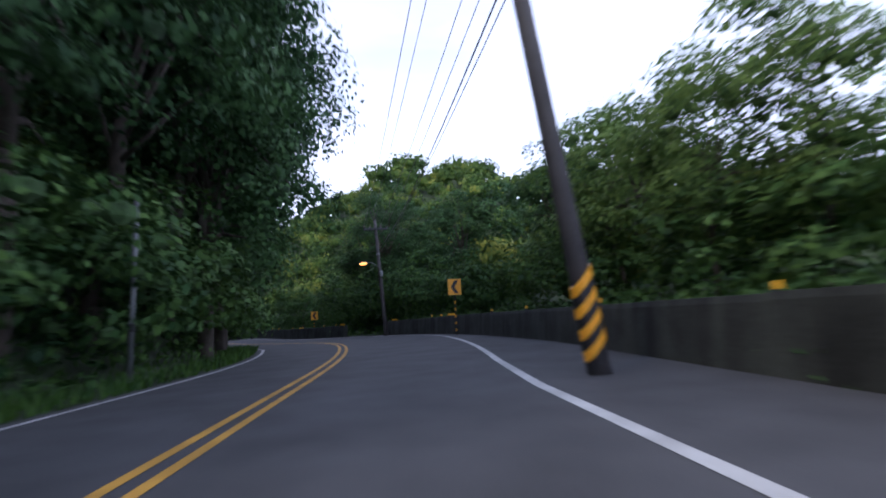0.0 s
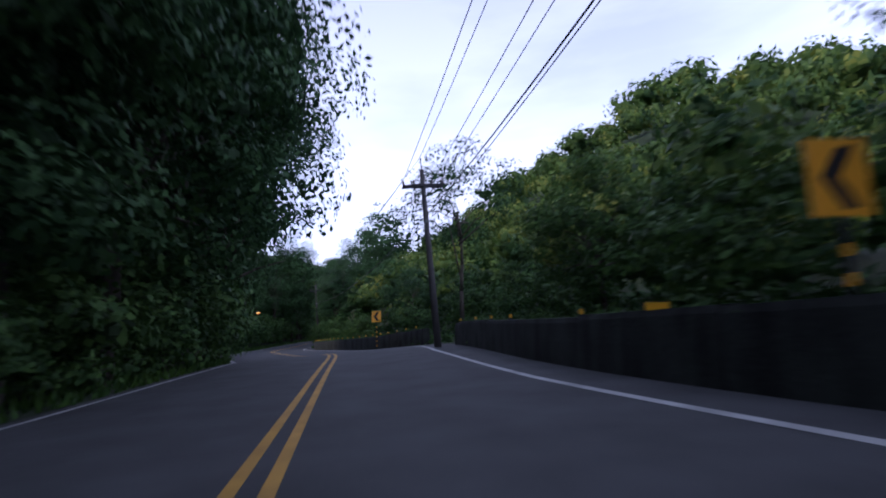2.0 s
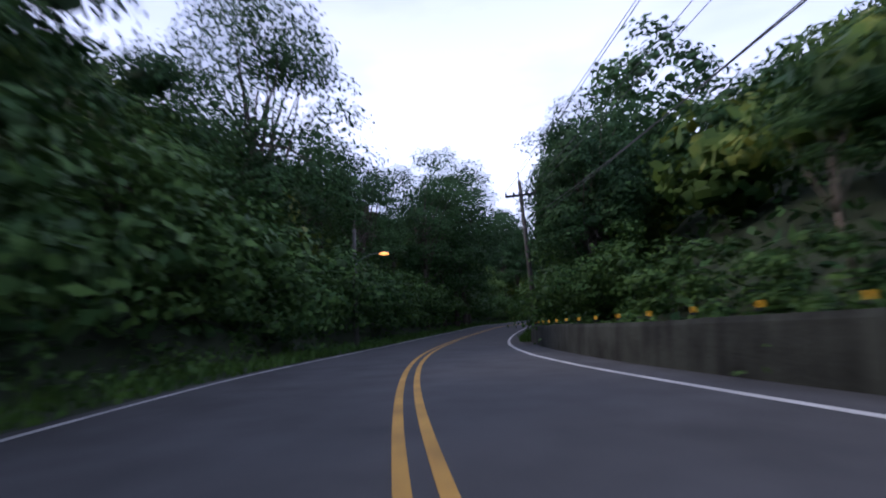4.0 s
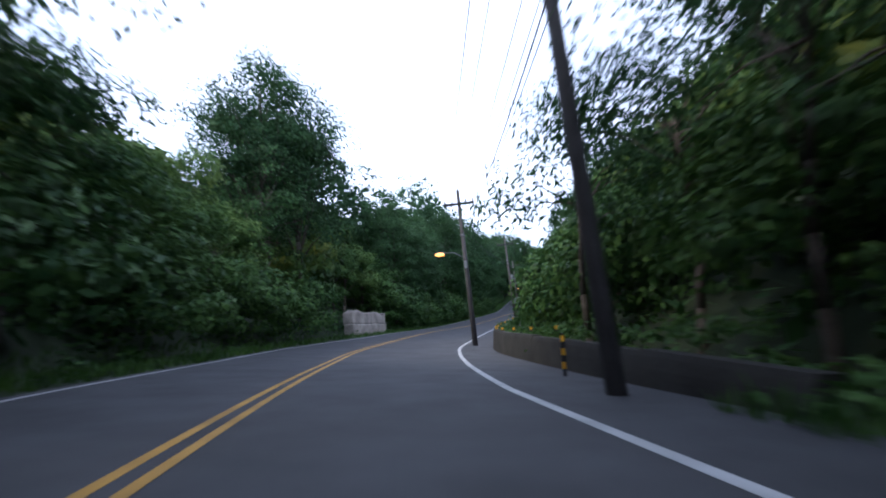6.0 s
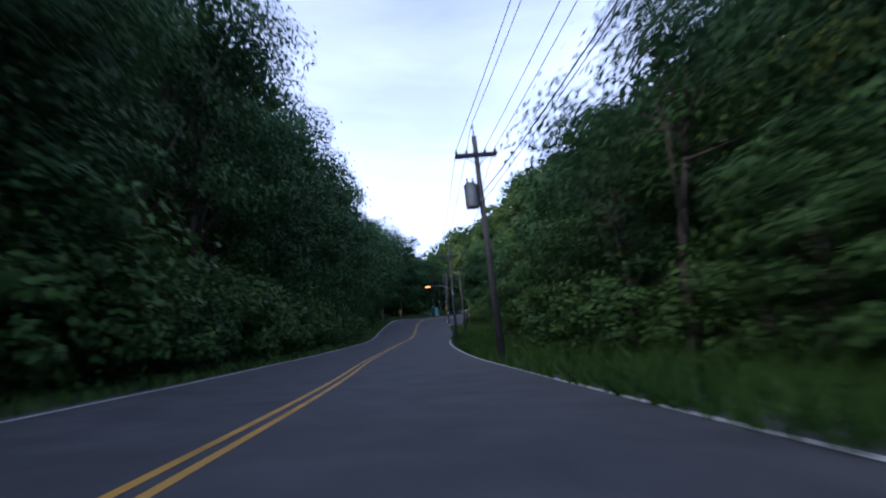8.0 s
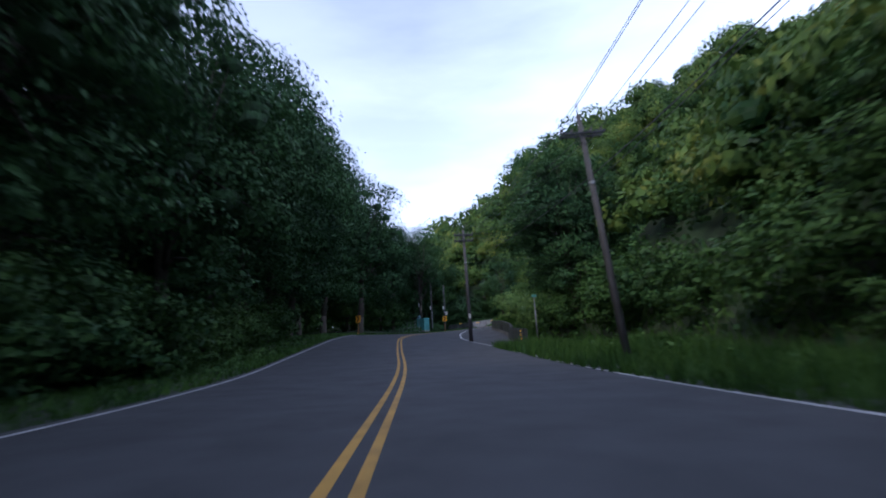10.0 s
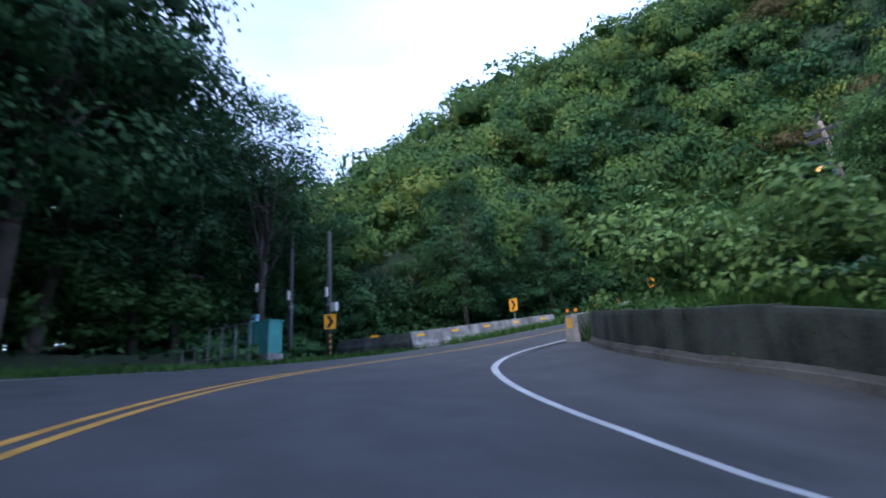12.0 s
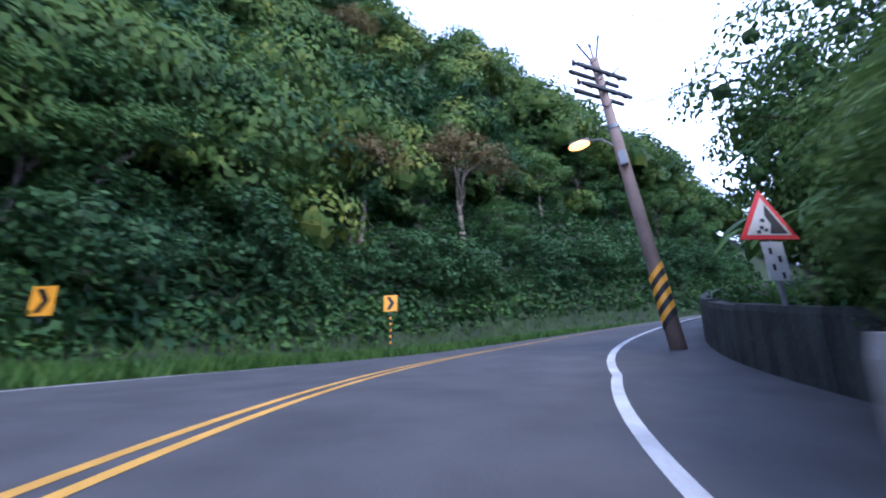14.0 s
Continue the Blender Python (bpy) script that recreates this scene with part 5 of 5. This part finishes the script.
forest(np.random.default_rng(21), 0, 34, 4.5, (26, 0.75, 50, 0.42, True), (66, 0.62, 104, 0.43, True), "forest")
forest(np.random.default_rng(22), 34, 66, 5.4, (16, 1.0, 30, 0.6, True), (42, 0.85, 52, 0.56, True), "forest")
forest(np.random.default_rng(23), 66, 135, 8.0, (12, 1.6, 16, 0.95, True), (18, 1.5, 12, 1.0, True), "forest")


def palm(s, d, high, seed):
    r = np.random.default_rng(seed)
    p = road_xyz(s, d)[0]
    ob = thing("palm_tree", (p[0], p[1], float(ground_height(p[0], p[1])[0])), "tall slim palm with arching feather fronds", "palm tree", "palms behind the parapet", float(r.uniform(0, 360)))
    bm = bmesh.new()
    for k in range(6):
        rod(bm, (0.05 * k, 0, high * k / 6 - 0.3), (0.05 * (k + 1), 0, high * (k + 1) / 6), 0.13 - 0.01 * k, 0.12 - 0.01 * k, 10)
    smooth(part("trunk", bm, PALE_BARK, ob))
    for k in range(13):
        a, rise, long = k * 2.4, r.uniform(0.1, 1.25), r.uniform(2.2, 2.9)
        t = np.linspace(0.05, 1, 30)
        x, z = long * t * math.cos(rise * 0.7), high + long * (t * math.sin(rise) - 0.62 * t ** 2)
        spine = np.stack([0.3 + x * math.cos(a), x * math.sin(a), z], 1)
        side = np.array([-math.sin(a), math.cos(a), 0])
        leaf_len = (0.75 * np.sin(np.pi * (0.1 + 0.86 * t)))[:, None]
        made = []
        for sg in (-1, 1):
            way = side * sg * 0.8 + np.array([math.cos(a) * 0.45, math.sin(a) * 0.45, -0.45])
            tip, fore = spine + way * leaf_len, np.array([math.cos(a), math.sin(a), 0]) * 0.03
            made.append(np.stack([spine - fore, spine + way * leaf_len * 0.5 - fore, tip, spine + way * leaf_len * 0.5 + fore], 1))
        made.append(np.stack([spine[:-1] + side * 0.02, spine[:-1] - side * 0.02, spine[1:] - side * 0.015, spine[1:] + side * 0.015], 1))
        mesh_object("frond", quads_mesh("frond", np.concatenate(made)), LEAF_DEEP, ob)
    return ob


palm(25.2, 15.2, 8.6, 3)
palm(27.5, 18.0, 10.4, 5)

crag = thing("rock_face", (-37.2, 328.2, 47.6), "bare ochre rock face high in the forest", "rock", turn=20)
bm = bmesh.new()
bmesh.ops.create_icosphere(bm, subdivisions=4, radius=1.0, matrix=Matrix.Diagonal((1.2, 1.2, 2.4, 1)))
for v in bm.verts:
    v.co += Vector(noise.noise_vector(v.co * 0.5)) * 0.7 + Vector(noise.noise_vector(v.co * 1.7)) * 0.3
part("face", bm, ROCK, crag)


def scatter(s0, s1, side, near, far, count, r):
    s = r.uniform(s0, s1, count)
    base = (left_line(s) if side < 0 else right_line(s)) if near is None else (left_line(s) + near if side < 0 else wall_offset(s) + near)
    return s, side * (base + (r.uniform(0, 1, count) ** 1.2) * far)


def undergrowth():
    r = np.random.default_rng(33)
    out = []
    for s0, s1, side, near, far, count in ((-5, 342, -1, 1.6, 7.0, 1200), (375, 446, -1, 3.8, 4.5, 800), (-5, 128, 1, 0.6, 5.0, 520), (128, 170, 1, 0.0, 4.0, 160), (170, 224, 1, 0.6, 4.0, 220),
                                           (224, 336, 1, 0.5, 6.0, 420), (336, 430, 1, 1.3, 5.0, 520)):
        s, d = scatter(s0, s1, side, near, far, count, r)
        p = road_xyz(s, d)
        for q, dd in zip(p, d):
            size = r.uniform(0.35, 0.95)
            w = unit_vectors(24, r)
            w[:, 2] = np.abs(w[:, 2])
            out.append(leaves(q + w * size * np.array([1, 1, 0.9]) * r.uniform(0.6, 1, 24)[:, None], w + np.array([0, 0, 0.6]), 0.3, 0.15, r, 0.2))
    ob = mesh_object("undergrowth", quads_mesh("undergrowth", np.concatenate(out)), LEAF_MID)
    tagged(ob, "low leafy shrubs and creepers along the road edge", "shrubs", kind="stuff")


undergrowth()


def wall_weeds():
    """Weeds and creepers that lean over the parapets from behind."""
    r = np.random.default_rng(37)
    out = []
    for s0, s1, count in ((-5, 38, 130), (45, 70, 90), (76, 127, 90), (170, 212, 150), (336, 367, 130), (385, 430, 110)):
        s = r.uniform(s0, s1, count)
        o = wall_offset(s) + r.uniform(0.42, 0.75, count)
        for q in road_xyz(s, o, r.uniform(0.75, 1.05, count)):
            w = unit_vectors(26, r)
            size = r.uniform(0.16, 0.42)
            out.append(leaves(q + w * size * r.uniform(0.4, 1, 26)[:, None], w + np.array([0, 0, 0.7]), 0.15, 0.075, r, 0.3))
    ob = mesh_object("wall_weeds", quads_mesh("wall_weeds", np.concatenate(out)), LEAF_MID)
    tagged(ob, "leafy weeds leaning over the top of the parapets", "weeds", kind="stuff")


wall_weeds()


def slope_cover():
    r = np.random.default_rng(35)
    out = []
    for side in (-1, 1):
        s = r.uniform(-5, 430, 18000)
        base = left_line(s) + left_verge(s) + 0.5 if side < 0 else wall_offset(s) + right_verge(s)
        d = side * (base + r.uniform(0, 1, len(s)) ** 1.2 * 16)
        p = road_xyz(s, d, r.uniform(0.0, 0.7, len(s)))
        up = np.tile(np.array([0, 0, 1.0]), (len(s), 1))
        up[:, :2] += r.normal(scale=0.4, size=(len(s), 2))
        out.append(leaves(p, up, 0.55, 0.34, r, 0.2))
    s = r.uniform(366, 448, 24000)
    p = road_xyz(s, -(left_line(s) + left_verge(s) + 0.5 + r.uniform(0, 1, len(s)) * 8), r.uniform(0.0, 0.8, len(s)))
    out.append(leaves(p, np.tile(np.array([0, -0.5, 0.8]), (len(s), 1)), 0.6, 0.36, r, 0.2))
    ob = mesh_object("creepers", quads_mesh("creepers", np.concatenate(out)), LEAF_DEEP)
    tagged(ob, "dark creepers covering the forest slopes", "creepers", kind="stuff")


slope_cover()


def grass():
    r = np.random.default_rng(41)
    out = []
    for s0, s1, side, near, far, count, tall in ((-2, 200, -1, 0.35, 2.6, 15000, 0.28), (200, 330, -1, 0.3, 4.0, 11000, 0.24), (320, 372, -1, 0.3, 8.0, 15000, 0.2), (374, 446, -1, 0.3, 5.0, 40000, 0.34),
                                                 (218, 332, 1, -2.6, 6.5, 24000, 0.42), (224, 332, 1, -1.0, 9.0, 22000, 0.62), (332, 372, 1, 0.5, 2.5, 5000, 0.5), (340, 367, 1, 0.95, 2.2, 9000, 0.9), (386, 425, 1, 0.4, 3.0, 6000, 0.5), (370, 382, 1, 0.6, 2.0, 2500, 0.4), (128, 170, 1, -0.6, 3.0, 4000, 0.3)):
        s, d = scatter(s0, s1, side, near, far, count, r)
        p = road_xyz(s, d)
        lean_to = r.normal(scale=0.35, size=(count, 3))
        lean_to[:, 2] = 1
        hgt = (tall * r.uniform(0.5, 1.6, count))[:, None]
        across = np.cross(lean_to, unit_vectors(count, r))
        across /= np.linalg.norm(across, axis=1)[:, None]
        w = 0.026 + 0.018 * r.uniform(0, 1, (count, 1))
        tip = p + lean_to * hgt
        mid = p + lean_to * hgt * 0.55 + across * w * 0.4
        out.append(np.stack([p - across * w, p + across * w, tip, mid - across * w], 1))
    ob = mesh_object("grass", quads_mesh("grass", np.concatenate(out)), GRASS)
    tagged(ob, "rough green grass on the road verges", "grass", kind="stuff")


grass()


def banana(x, y, size, turn):
    r = np.random.default_rng(int(abs(x * 10)))
    ob = thing("banana_plant", (x, y, float(ground_height(x, y)[0])), "banana plant with broad arching bright green leaves", "banana plant", "banana plants behind the parapet", turn)
    bm = bmesh.new()
    rod(bm, (0, 0, -0.3), (0.05, 0, 2.2 * size), 0.16 * size, 0.09 * size, 12)
    smooth(part("stem", bm, PALE_BARK, ob))
    for k in range(8):
        a, rise = k * 0.785 + r.uniform(-0.3, 0.3), r.uniform(0.5, 1.25)
        long, wide = size * r.uniform(1.9, 2.6), size * r.uniform(0.24, 0.34)
        pts = np.zeros((10, 3, 3))
        for i in range(10):
            t = i / 9
            out_r, z = long * t * math.cos(rise) + 0.1, 2.1 * size + long * (t * math.sin(rise) - 0.75 * t * t)
            w = wide * math.sin(math.pi * min(1, 0.08 + t * 0.92)) ** 0.6
            for j, side in enumerate((-1, 0, 1)):
                pts[i, j] = (out_r * math.cos(a) - side * w * math.sin(a), out_r * math.sin(a) + side * w * math.cos(a), z - abs(side) * 0.10 * size)
        leaf = mesh_object("leaf", grid_mesh("leaf", pts), LEAF_BANANA, ob)
        smooth(leaf)
    return ob


for s, d, size in ((389.0, 8.6, 1.2), (390.8, 8.8, 1.15), (388.4, 9.6, 0.95), (393, 10.0, 1.2), (397, 9.0, 1.2), (402, 9.5, 1.3), (407, 9.0, 1.3)):
    p = road_place(s, d)
    banana(p.x, p.y, size, float(rng.uniform(0, 360)))

for proto in PROTOS.values():
    for o in (*proto.children_recursive, proto):
        bpy.data.objects.remove(o)
